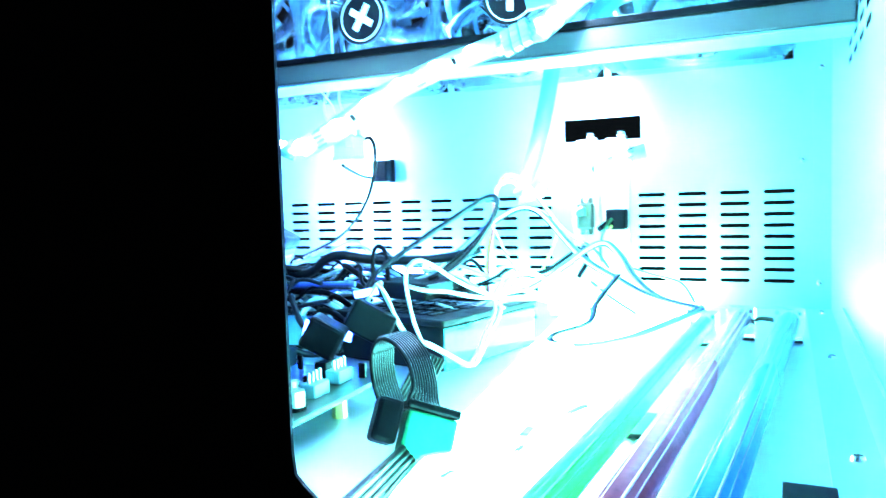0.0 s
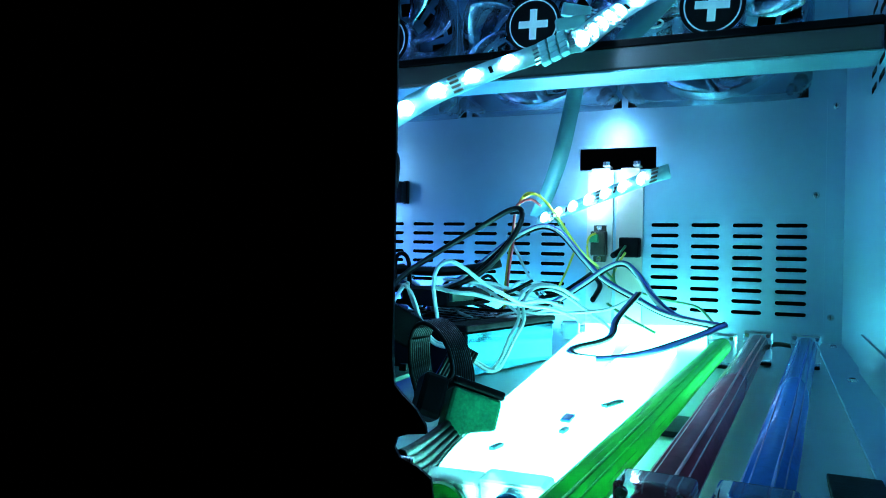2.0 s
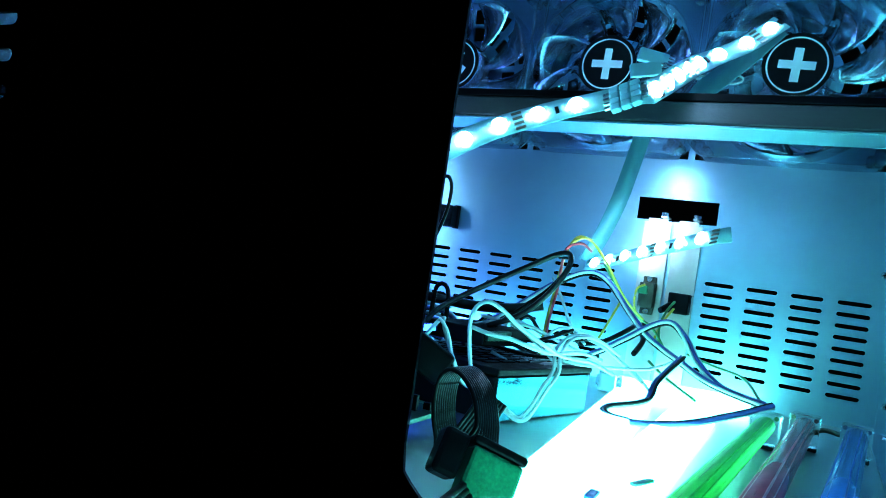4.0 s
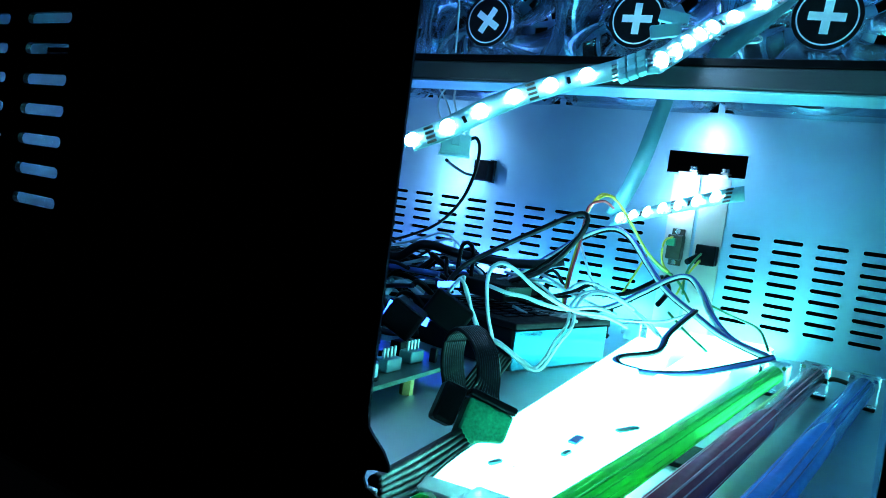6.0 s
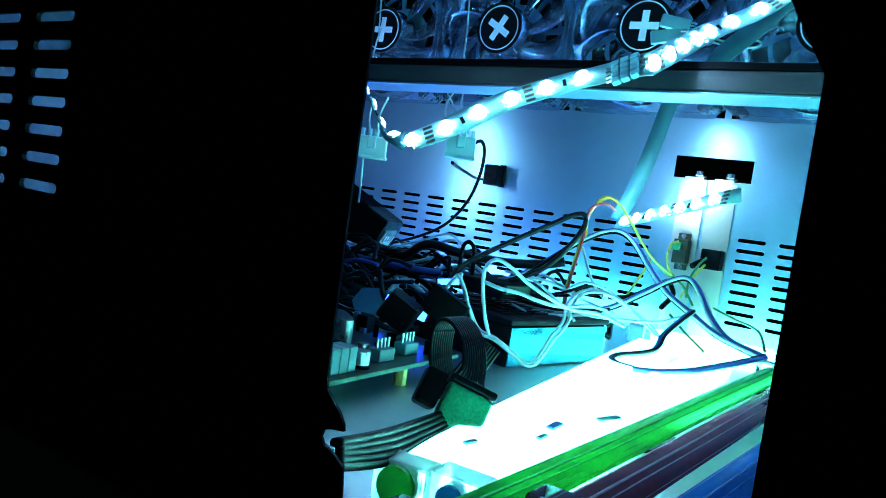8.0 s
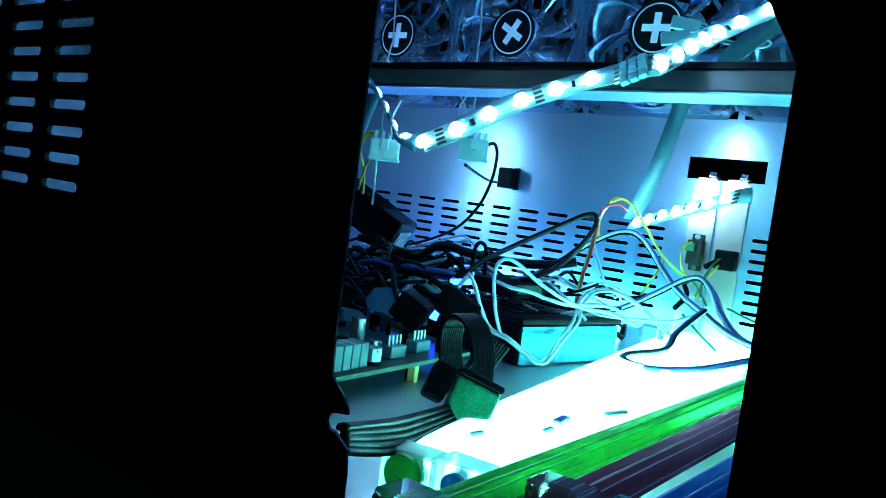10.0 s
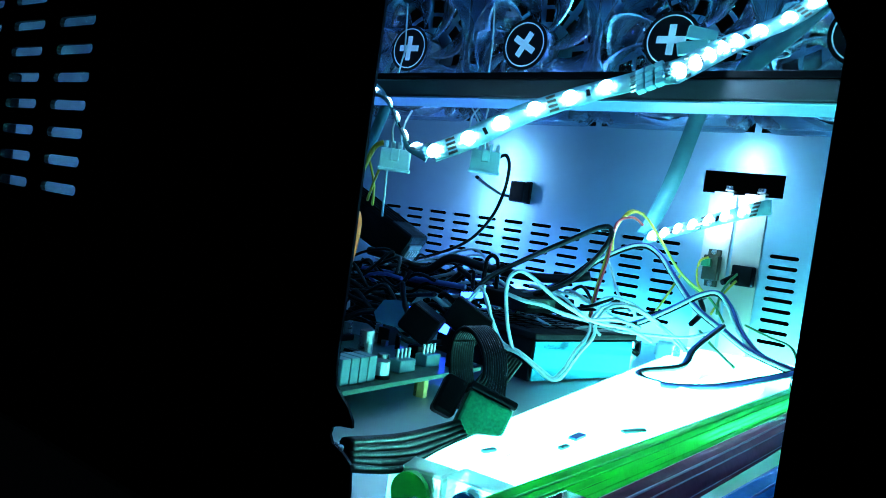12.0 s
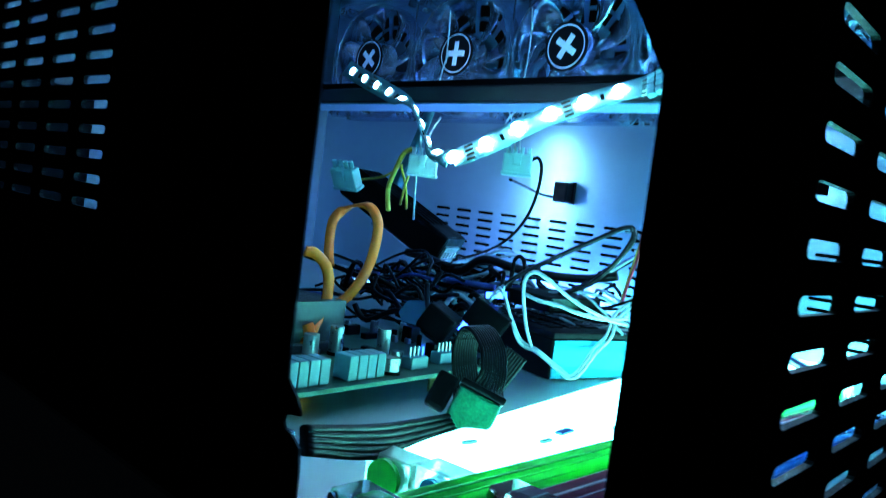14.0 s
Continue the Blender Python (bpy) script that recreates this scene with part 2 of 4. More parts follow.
def led_strip(name, label, pts, wdirs, flip=1, first=0.006, pitch=0.0167, width=0.010, lit=True, count=99, tape=None, dot=1.0):
    """An LED tape: flexible carrier, white chips with their emitters, solder pads every three chips, resistors."""
    frames = ribbon_frames(pts, wdirs)
    o = frames[0][0].copy()
    top = thing(name, o, label, "led strip", "led strips")
    frames = [(p - o, d, w, n) for p, d, w, n in frames]
    bm = bmesh.new()
    add_ribbon(bm, frames, width, 0.0006)
    part("tape", bm, tape or STRIP_BACK, top)
    L = run_length(frames)
    s, k = first, 0
    while s < L - 0.003 and k < count:
        p, d, w, n = along(frames, s)
        n = n * flip
        m = Matrix((d, w, n)).transposed().to_4x4()
        if m.determinant() < 0:
            m = Matrix((d, -w, n)).transposed().to_4x4()
        c = shared("led_chip", CHIP_MESH, top, Matrix.Translation(p + n * 0.0003) @ m)
        if lit:
            shared("emitter", EMIT_MESH, c, Matrix.Translation((0, 0, 0.0014)) @ Matrix.Scale(dot, 4))
        p2, d2, w2, n2 = along(frames, min(s + pitch / 2, L - 0.001))
        m2 = Matrix((d2, w2, n2 * flip)).transposed().to_4x4()
        if m2.determinant() < 0:
            m2 = Matrix((d2, -w2, n2 * flip)).transposed().to_4x4()
        if k % 3 == 0:
            for q in (-0.0036, -0.0012, 0.0012, 0.0036):
                shared("solder_pad", PAD_MESH, top, Matrix.Translation(p2 + n2 * flip * 0.0003) @ m2 @ Matrix.Translation((0, q, 0)))
        elif k % 3 == 1:
            shared("resistor", RES_MESH, top, Matrix.Translation(p2 + n2 * flip * 0.0003) @ m2)
        s += pitch
        k += 1
    return top


# ---- the case: perforated sheet walls ----
PITCH, ROW, SLOT, SLOT_H = 0.0268, 0.0073, 0.0188, 0.0027


class Sheet:
    """A sheet of metal in the plane of u and v with thickness along -n."""

    def __init__(self, org, u, v, thick):
        self.org, self.u, self.v = Vector(org), Vector(u), Vector(v)
        self.n = self.u.cross(self.v)
        self.t = thick
        self.vs, self.fs = [], []

    def pt(self, a, b, back=False):
        self.vs.append(self.org + self.u * a + self.v * b - (self.n * self.t if back else Vector()))
        return len(self.vs) - 1

    def ring(self, outer, inner, walls=True):
        """A face with a hole: outer and inner outlines with the same number of points."""
        n = len(outer)
        of, nf = [self.pt(*p) for p in outer], [self.pt(*p) for p in inner]
        ob, nb = [self.pt(*p, True) for p in outer], [self.pt(*p, True) for p in inner]
        for i in range(n):
            j = (i + 1) % n
            self.fs.append((of[i], of[j], nf[j], nf[i]))
            self.fs.append((ob[j], ob[i], nb[i], nb[j]))
            if walls:
                self.fs.append((nf[i], nf[j], nb[j], nb[i]))

    def quad(self, a0, a1, b0, b1):
        f = [self.pt(a0, b0), self.pt(a1, b0), self.pt(a1, b1), self.pt(a0, b1)]
        k = [self.pt(a0, b0, True), self.pt(a1, b0, True), self.pt(a1, b1, True), self.pt(a0, b1, True)]
        self.fs.append(f)
        self.fs.append(k[::-1])
        for i in range(4):
            j = (i + 1) % 4
            self.fs.append((f[j], f[i], k[i], k[j]))

    def slot(self, a0, a1, b0, b1, sa, sb, length, height):
        """A cell with a stadium slot that starts at sa, centred on sb."""
        r = height / 2
        inner, outer = [], []
        for i in range(5):
            th = -math.pi / 2 + math.pi * i / 4
            inner.append((sa + length - r + r * math.cos(th), sb + r * math.sin(th)))
        for i in range(5):
            th = math.pi / 2 + math.pi * i / 4
            inner.append((sa + r + r * math.cos(th), sb + r * math.sin(th)))
        outer = [(sa + length - r, b0), (a1, b0), (a1, sb), (a1, b1), (sa + length - r, b1),
                 (sa + r, b1), (a0, b1), (a0, sb), (a0, b0), (sa + r, b0)]
        self.ring(outer, inner)

    def field(self, sa, sb, cols, rows, pa=PITCH, pb=ROW, length=SLOT, height=SLOT_H):
        """Slots whose first starts at sa and is centred on sb, going on to +a and +b. Returns the block that it fills."""
        m = (pa - length) / 2
        for i in range(cols):
            for j in range(rows):
                a, b = sa + pa * i, sb + pb * j
                self.slot(a - m, a - m + pa, b - pb / 2, b + pb / 2, a, b, length, height)
        return (sa - m, sa - m + pa * cols, sb - pb / 2, sb - pb / 2 + pb * rows)

    def grille(self, ca, cb, half, radii, ribs=8, seg=48):
        """A square with a round fan grille of open ring sectors."""
        def circ(r, k):
            th = 2 * math.pi * (k + 0.5) / seg
            return (ca + r * math.cos(th), cb + r * math.sin(th))

        def sq(k):
            th = 2 * math.pi * (k + 0.5) / seg
            c, s = math.cos(th), math.sin(th)
            q = half / max(abs(c), abs(s))
            return (ca + q * c, cb + q * s)
        self.ring([sq(k) for k in range(seg)], [circ(radii[0], k) for k in range(seg)], False)
        for i, (r0, r1) in enumerate(zip(radii, radii[1:])):
            hole = i % 2 == 0
            for k in range(seg):
                if hole and (k + 3 * i) % (seg // ribs) >= 1:
                    continue
                c = [circ(r0, k), circ(r0, k + 1), circ(r1, k + 1), circ(r1, k)]
                f = [self.pt(*p) for p in c]
                b = [self.pt(*p, True) for p in c]
                self.fs += [f, b[::-1]]
                for x in range(4):
                    self.fs.append((f[(x + 1) % 4], f[x], b[x], b[(x + 1) % 4]))
        c = [self.pt(*circ(radii[-1], k)) for k in range(seg)]
        self.fs.append(c)
        return (ca - half, ca + half, cb - half, cb + half)

    def fill(self, a0, a1, b0, b1, blocks):
        """Closes the rest of the rectangle round the blocks."""
        ca = sorted({a0, a1, *[q for k in blocks for q in k[:2]]})
        cb = sorted({b0, b1, *[q for k in blocks for q in k[2:]]})
        for x0, x1 in zip(ca, ca[1:]):
            run = None
            for y0, y1 in zip(cb, cb[1:]):
                mx, my = (x0 + x1) / 2, (y0 + y1) / 2
                solid = not any(k[0] < mx < k[1] and k[2] < my < k[3] for k in blocks) and a0 < mx < a1 and b0 < my < b1
                if solid:
                    run = (run[0], y1) if run else (y0, y1)
                if run and (not solid or y1 == cb[-1]):
                    self.quad(x0, x1, *run)
                    run = None

    def make(self, name, material, label, category="wall", inner=None):
        me = bpy.data.meshes.new(name)
        me.from_pydata(self.vs, [], self.fs)
        me.materials.append(material)
        if inner:
            me.materials.append(inner)
            for p in me.polygons:
                p.material_index = 1 if p.normal.dot(self.n) > 0.7 else 0
        me.update()
        return tagged(new(name, me), label, category, "", "structure")


XR, XL, TOP, FRONT = 0.1102, -0.545, 0.300, -0.4405
FAN_X, FAN_Z, FAN_P = 0.0305, 0.2184, 0.1202
X0 = -0.3581

rear = Sheet((0, 0, 0), (1, 0, 0), (0, 0, 1), 0.0012)
blocks = [rear.field(X0, 0.077 - 8 * ROW, 11, 9), rear.field(X0 + 13 * PITCH, 0.077 - 8 * ROW, 4, 9),
          (-0.0612, -0.0070, 0.1164, 0.1322)]
for k in range(5):
    blocks.append(rear.grille(FAN_X - FAN_P * k, FAN_Z, 0.058, (0.053, 0.041, 0.038, 0.027, 0.024)))
rear.fill(XL, XR, 0, TOP, blocks)
rear.make("wall_north", STEEL, "galvanised steel rear panel with rows of vent slots and fan grilles")

right = Sheet((XR, 0, 0), (0, -1, 0), (0, 0, 1), 0.0012)
b1 = right.field(0.3084, 0.0186, 5, 14)
b2 = right.field(0.140, 0.1345, 4, 12, height=0.0032)
right.fill(0, 0.4430, 0, TOP, [b1, b2])
right.make("wall_east", BLACK_PAINT, "steel side panel, bare inside and black outside, with vent slots", inner=STEEL)

front = Sheet((0, FRONT, 0), (-1, 0, 0), (0, 0, 1), 0.0012)
# seen from inside; a runs to -x
bf = front.field(0.0774, 0.0644, 15, 30)
front.fill(-0.0185, -XL, 0, TOP, [bf])
front.make("wall_south", BLACK_PAINT, "black steel front panel with rows of vent slots beside an opening", inner=STEEL)


def cut_edge(name, outline, y, thick, label):
    """A flat sheet piece with the given outline in x and z."""
    bm = bmesh.new()
    face = bm.faces.new([bm.verts.new((a, y, b)) for a, b in outline])
    ex = bmesh.ops.extrude_face_region(bm, geom=[face])
    for v in ex["geom"]:
        if isinstance(v, bmesh.types.BMVert):
            v.co.y -= thick
    bmesh.ops.recalc_face_normals(bm, faces=bm.faces[:])
    return single(name, bm, BLACK_PAINT, label, "trim", kind="structure")


cut_edge("trim", [(0.0176, 0), (0.0282, 0), (0.0282, 0.0215), (0.0276, 0.0262), (0.0255, 0.0276), (0.0226, 0.0286), (0.0218, 0.0300),
                  (0.0222, 0.0314), (0.0240, 0.0320), (0.0268, 0.0324), (0.0266, 0.0336), (0.0252, 0.0356), (0.0228, 0.0376), (0.0216, 0.0388),
                  (0.0212, 0.0420), (0.0208, TOP), (0.0176, TOP)], FRONT - 0.0014, 0.0006, "black front edge of the panel with a worn cable notch")
grommet = thing("cable_clip", (0.0224, FRONT - 0.0006, 0.0280), "small bright worn clip in the cable notch", "clip")
part("clip", box(-0.0016, 0.0020, -0.0012, 0.0, -0.0008, 0.0006, 0.0003), SCREW, grommet)
cut_edge("trim", [(0.0942, 0), (XR + 0.0012, 0), (XR + 0.0012, TOP), (0.0820, TOP), (0.0820, 0.118), (0.0942, 0.0965)], -0.4432, 0.0012, "black folded front edge of the side panel")
single("floor", box(XL, XR, FRONT - 0.001, 0.0, -0.0015, 0.0), STEEL_IN, "bare galvanised steel bottom of the case", "floor", kind="structure")
single("ceiling", box(XL, XR, FRONT - 0.001, 0.0, TOP, TOP + 0.0015), STEEL, "galvanised steel lid of the case", "ceiling", kind="structure")
# left wall coloured darker so that less light shows through the front slots
single("wall_west", box(XL - 0.0012, XL, FRONT, 0.0, 0, TOP), SHADED_STEEL, "steel left side of the case, with shade in its colour", "wall", kind="structure")

# folded lips where the panels meet
single("trim", box(0.0995, XR, -0.0016, -0.0004, 0, 0.1580), STEEL, "folded steel lip in the rear corner", "trim", kind="structure")
single("trim", box(0.0955, XR, -0.4400, -0.004, 0.0004, 0.0016), STEEL, "folded steel lip along the bottom edge", "trim", kind="structure")
# added strip: shapes the edge of a shadow and reflection on the side panel
single("trim", box(XR - 0.0014, XR - 0.0003, -0.4400, -0.125, 0.0016, 0.0200), STEEL, "added strip for a shadow and reflection edge along the side panel", "trim", kind="structure")


def screw(at, axis, r=0.0022):
    top = thing("screw", at, "small zinc pan-head screw in the steel panel", "screw", "case screws")
    a = Vector(axis).normalized()
    bm = bmesh.new()
    add_cyl(bm, (0, 0, 0), a * 0.0014, r, 14, r * 0.75)
    part("head", bm, SCREW, top)
    bm = bmesh.new()
    m = a.to_track_quat("Z", "Y").to_matrix().to_4x4()
    add_box(bm, -r * 0.55, r * 0.55, -r * 0.12, r * 0.12, 0.0013, 0.0016, 0, m)
    add_box(bm, -r * 0.12, r * 0.12, -r * 0.55, r * 0.55, 0.0013, 0.0016, 0, m)
    part("recess", bm, STICKER, top)


for at, ax in (((0.0940, 0, 0.0968), (0, -1, 0)), ((0.1046, -0.0016, 0.1538), (0, -1, 0)), ((0.1036, -0.0016, 0.0181), (0, -1, 0)),
               ((0.1033, -0.1563, 0.0016), (0, 0, 1)), ((0.1029, -0.2955, 0.0016), (0, 0, 1)), ((0.1040, -0.024, 0.0016), (0, 0, 1))):
    screw(at, ax)

pn = thing("drive_cage", (-0.5320, -0.3490, 0), "black metal drive cage standing against the side wall", "drive cage")
part("shell", box(-0.0122, 0.0122, -0.0810, 0.0810, 0.0004, 0.1380, 0.0015), BLACK_PLASTIC, pn)
part("flange", box(0.0122, 0.0140, -0.0780, 0.0780, 0.1300, 0.1360, 0.0004), BLACK_PAINT, pn)
# ---- crossbar in front of the fans ----
bar = thing("crossbar", (0, -0.170, 0.143), "grey aluminium crossbar spanning the case below the fans", "crossbar")
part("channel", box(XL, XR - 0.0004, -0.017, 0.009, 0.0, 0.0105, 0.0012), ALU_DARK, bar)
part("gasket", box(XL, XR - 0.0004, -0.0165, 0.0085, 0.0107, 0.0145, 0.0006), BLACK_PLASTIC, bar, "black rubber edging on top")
# the underside's cyan light is part of its colour
part("lower_lip", box(XL, XR - 0.0004, -0.0176, 0.0096, -0.0012, 0.0, 0.0004), ALU_LIP_LIT, bar, "aluminium underside coloured brighter where light strikes it")

# ---- fans ----
_cache = {}


def fan_meshes():
    bm = bmesh.new()
    seg = 48
    h = 0.0595

    def rounded(k):
        th = 2 * math.pi * (k + 0.5) / seg
        c, s = math.cos(th), math.sin(th)
        q = min(h / max(abs(c), abs(s)), h * 1.32)
        return q * c, q * s
    for y0, y1 in ((-0.0250, -0.0220), (-0.0035, -0.0005)):
        rings = []
        for y in (y0, y1):
            o = [bm.verts.new((rounded(k)[0], y, rounded(k)[1])) for k in range(seg)]
            i = [bm.verts.new((0.0565 * math.cos(2 * math.pi * (k + 0.5) / seg), y, 0.0565 * math.sin(2 * math.pi * (k + 0.5) / seg))) for k in range(seg)]
            rings.append((o, i))
        (o0, i0), (o1, i1) = rings
        for k in range(seg):
            j = (k + 1) % seg
            bm.faces.new((o0[k], o0[j], i0[j], i0[k]))
            bm.faces.new((o1[j], o1[k], i1[k], i1[j]))
            bm.faces.new((o0[j], o0[k], o1[k], o1[j])).smooth = True
            bm.faces.new((i0[k], i0[j], i1[j], i1[k])).smooth = True
    for sx in (-1, 1):
        for sz in (-1, 1):
            add_cyl(bm, (sx * 0.0525, -0.0265, sz * 0.0525), (sx * 0.0525, -0.001, sz * 0.0525), 0.0042, 14)
            add_cyl(bm, (sx * 0.047, -0.020, sz * 0.055), (sx * 0.047, -0.004, sz * 0.055), 0.0025, 10)
    _cache["frame"] = mesh_of("frame", bm, CLEAR_FAN)
    bm = bmesh.new()
    rings = []
    for y in (-0.022, -0.0035):
        for r in (0.0565, 0.0578):
            rings.append([bm.verts.new((r * math.cos(2 * math.pi * k / seg), y, r * math.sin(2 * math.pi * k / seg))) for k in range(seg)])
    for a, b in ((0, 2), (1, 3)):
        for k in range(seg):
            j = (k + 1) % seg
            bm.faces.new((rings[a][k], rings[a][j], rings[b][j], rings[b][k])).smooth = True
    _cache["duct"] = mesh_of("duct", bm, CLEAR_FAN)
    bm = bmesh.new()
    n, m = 7, 6
    grid = []
    for i in range(n + 1):
        r = 0.0205 + (0.0545 - 0.0205) * i / n
        sweep = 0.35 * (i / n) ** 1.5
        row = []
        for j in range(m + 1):
            th = sweep + (j / m - 0.5) * (0.62 + 0.10 * i / n)
            y = -0.0225 + 0.017 * j / m - 0.002 * math.sin(math.pi * j / m)
            row.append(bm.verts.new((r * math.cos(th), y, r * math.sin(th))))
        grid.append(row)
    for i in range(n):
        for j in range(m):
            bm.faces.new((grid[i][j], grid[i + 1][j], grid[i + 1][j + 1], grid[i][j + 1])).smooth = True
    r = bmesh.ops.solidify(bm, geom=bm.faces[:], thickness=0.0013)
    _cache["blade"] = mesh_of("blade", bm, CLEAR_FAN)
    bm = bmesh.new()
    add_cyl(bm, (0, -0.0265, 0), (0, -0.006, 0), 0.0205, 40)
    _cache["hub"] = mesh_of("hub", bm, CLEAR_FAN)
    bm = bmesh.new()
    add_cyl(bm, (0, -0.0272, 0), (0, -0.0266, 0), 0.0203, 48)
    _cache["sticker"] = mesh_of("sticker", bm, STICKER)
    bm = bmesh.new()
    a = [bm.verts.new((0.0178 * math.cos(2 * math.pi * k / 48), -0.02735, 0.0178 * math.sin(2 * math.pi * k / 48))) for k in range(48)]
    b = [bm.verts.new((0.0169 * math.cos(2 * math.pi * k / 48), -0.02735, 0.0169 * math.sin(2 * math.pi * k / 48))) for k in range(48)]
    for k in range(48):
        bm.faces.new((a[k], a[(k + 1) % 48], b[(k + 1) % 48], b[k]))
    _cache["ring"] = mesh_of("ring", bm, WHITE_INK)
    bm = bmesh.new()
    w, l = 0.0026, 0.0108
    c = [(-w, l), (w, l), (w, w), (l, w), (l, -w), (w, -w), (w, -l), (-w, -l), (-w, -w), (-l, -w), (-l, w), (-w, w)]
    bm.faces.new([bm.verts.new((x, -0.02735, z)) for x, z in c])
    _cache["cross"] = mesh_of("cross", bm, WHITE_INK)
    _cache["strut"] = mesh_of("strut", box(0.019, 0.058, -0.0045, -0.0015, -0.0022, 0.0022), CLEAR_FAN)


fan_meshes()


def fan(x, turn, label):
    top = thing("case_fan", (x, -0.0025, FAN_Z), label, "fan", "rear fans")
    for k in ("frame", "duct", "hub"):
        shared(k, _cache[k], top)
    for th in (0.5, 2.1, 3.6, 5.2):
        shared("strut", _cache["strut"], top, Matrix.Rotation(th, 4, "Y"))
    for i in range(9):
        shared("blade", _cache["blade"], top, Matrix.Rotation(2 * math.pi * i / 9 + math.radians(turn), 4, "Y"))
    s = shared("sticker", _cache["sticker"], top, None, "black round hub sticker")
    shared("ring", _cache["ring"], s)
    shared("cross", _cache["cross"], s, Matrix.Rotation(math.radians(turn), 4, "Y"))


FAN_LABEL = "clear plastic case fan with a black hub and white cross"
for k, turn in enumerate((4, 2, 32, 2, 40)):
    fan(FAN_X - FAN_P * k, turn, FAN_LABEL)

# ---- expansion brackets and rear sockets ----
def bracket(x0, x1, label):
    top = thing("slot_bracket", (x0, -0.0010, 0), label, "bracket", "slot brackets")
    w = x1 - x0
    part("plate", box(0, w, -0.0009, 0.0, 0.004, 0.1150, 0.0002), BRACKET, top)
    bm = bmesh.new()
    add_box(bm, w * 0.15, w * 0.85, -0.0009, 0.0, 0.1150, 0.1175)
    add_box(bm, w * 0.70, w * 0.95, -0.0120, 0.0, 0.1175, 0.1184)
    part("tab", bm, BRACKET, top)
    bm = cyl((w * 0.82, -0.009, 0.1184), (w * 0.82, -0.009, 0.1210), 0.0026, 12)
    part("screw_head", bm, SCREW, top)
    return top


b_a = bracket(-0.0548, -0.0360, "plain steel slot bracket carrying a small socket")
b_b = bracket(-0.0338, -0.0150, "plain steel slot bracket carrying a black power plug")
sock = thing("panel_socket", (-0.0450, -0.0030, 0.0635), "dark metal socket with a green plug on a slot bracket", "socket")
part("shell", box(-0.0052, 0.0052, -0.0075, 0.0010, -0.0090, 0.0085, 0.0008), DSUB, sock)
part("flange", box(-0.0045, 0.0045, -0.0008, 0.0010, -0.0135, 0.0130, 0.0006), DSUB, sock)
for z in (-0.0113, 0.0110):
    part("screw_head", cyl((0, -0.0008, z), (0, -0.0024, z), 0.0019, 12), SCREW, sock)
part("plug", box(-0.0050, 0.0012, -0.0120, -0.0075, 0.0005, 0.0062, 0.0006), GREEN_PIN, sock, "green plug tip")
plug = thing("power_plug", (-0.0228, -0.0020, 0.0608), "black plastic power plug on a slot bracket", "plug")
part("body", box(-0.0068, 0.0068, -0.0110, 0.0, -0.0070, 0.0070, 0.0010), BLACK_PLASTIC, plug)
part("strain_relief", cyl((-0.004, -0.011, -0.002), (-0.009, -0.020, -0.006), 0.0028, 12, 0.0020), BLACK_PLASTIC, plug)
jack = thing("wall_jack", (-0.2077, -0.0014, 0.1020), "square black jack on the rear panel", "jack")
part("body", box(-0.0070, 0.0060, -0.0120, 0.0, -0.0085, 0.0085, 0.0012), BLACK_PLASTIC, jack)
part("rim", box(0.0030, 0.0078, -0.0030, 0.0, -0.0090, 0.0095, 0.0006), BLACK_PLASTIC, jack)

# ---- acrylic light tubes ----
def light_tube(a, b, body, core, label, r=0.0058, caps=(True, True)):
    a, b = Vector(a), Vector(b)
    top = thing("light_tube", a, label, "light tube", "acrylic light tubes")
    d = (b - a)
    L = d.length
    m = d.to_track_quat("Y", "Z").to_matrix().to_4x4()
    bm = bmesh.new()
    add_cyl(bm, (0, 0, 0), (0, L, 0), r, 24)
    bmesh.ops.transform(bm, matrix=m, verts=bm.verts[:])
    for f in bm.faces:
        f.smooth = len(f.verts) == 4
    part("tube", bm, body, top)
    n = 14
    for q in range(n):
        th = 2 * math.pi * q / n + 0.3
        pts = []
        for i in range(25):
            rr = r * (0.955 + 0.006 * math.sin(i * 1.7 + q * 2.3))
            tw = th + 0.03 * math.sin(i * 0.4 + q)
            pts.append((rr * math.cos(tw), L * i / 24, rr * math.sin(tw)))
        bm = bmesh.new()
        add_tube(bm, pts, 0.00020 + 0.00012 * (q % 3), seg=5, smooth=False)
        bmesh.ops.transform(bm, matrix=m, verts=bm.verts[:])
        part("strand", bm, core if q % 3 else body, top)
    for y, on in ((0.0, caps[0]), (L, caps[1])):
        if not on:
            continue
        bm = box(-0.0068, 0.0068, y - 0.005, y + 0.005, -0.0086, 0.0068, 0.0010, m)
        cap = part("end_block", bm, END_BLOCK, top, "clear square acrylic end block")
        bm = box(-0.0066, 0.0066, y - 0.0022, y + 0.0022, -0.0108, -0.0089, 0.0004, m)
        part("foot", bm, BLACK_PLASTIC, cap)
        bm = bmesh.new()
        for s in (-1, 1):
            add_cyl(bm, (s * 0.0050, y - 0.0058, 0.0050), (s * 0.0050, y - 0.0046, 0.0050), 0.0011, 10)
        bmesh.ops.transform(bm, matrix=m, verts=bm.verts[:])
        part("screw_head", bm, SCREW, cap)


light_tube((0.0354, -0.4295, 0.0108), (0.0468, -0.136, 0.0108), GREEN_TUBE, GREEN_CORE, "green acrylic light tube lying on the case floor", r=0.0045)
light_tube((0.0519, -0.3985, 0.0108), (0.0632, -0.1136, 0.0108), RED_TUBE, RED_CORE, "dull red acrylic light tube lying on the case floor", r=0.0051)
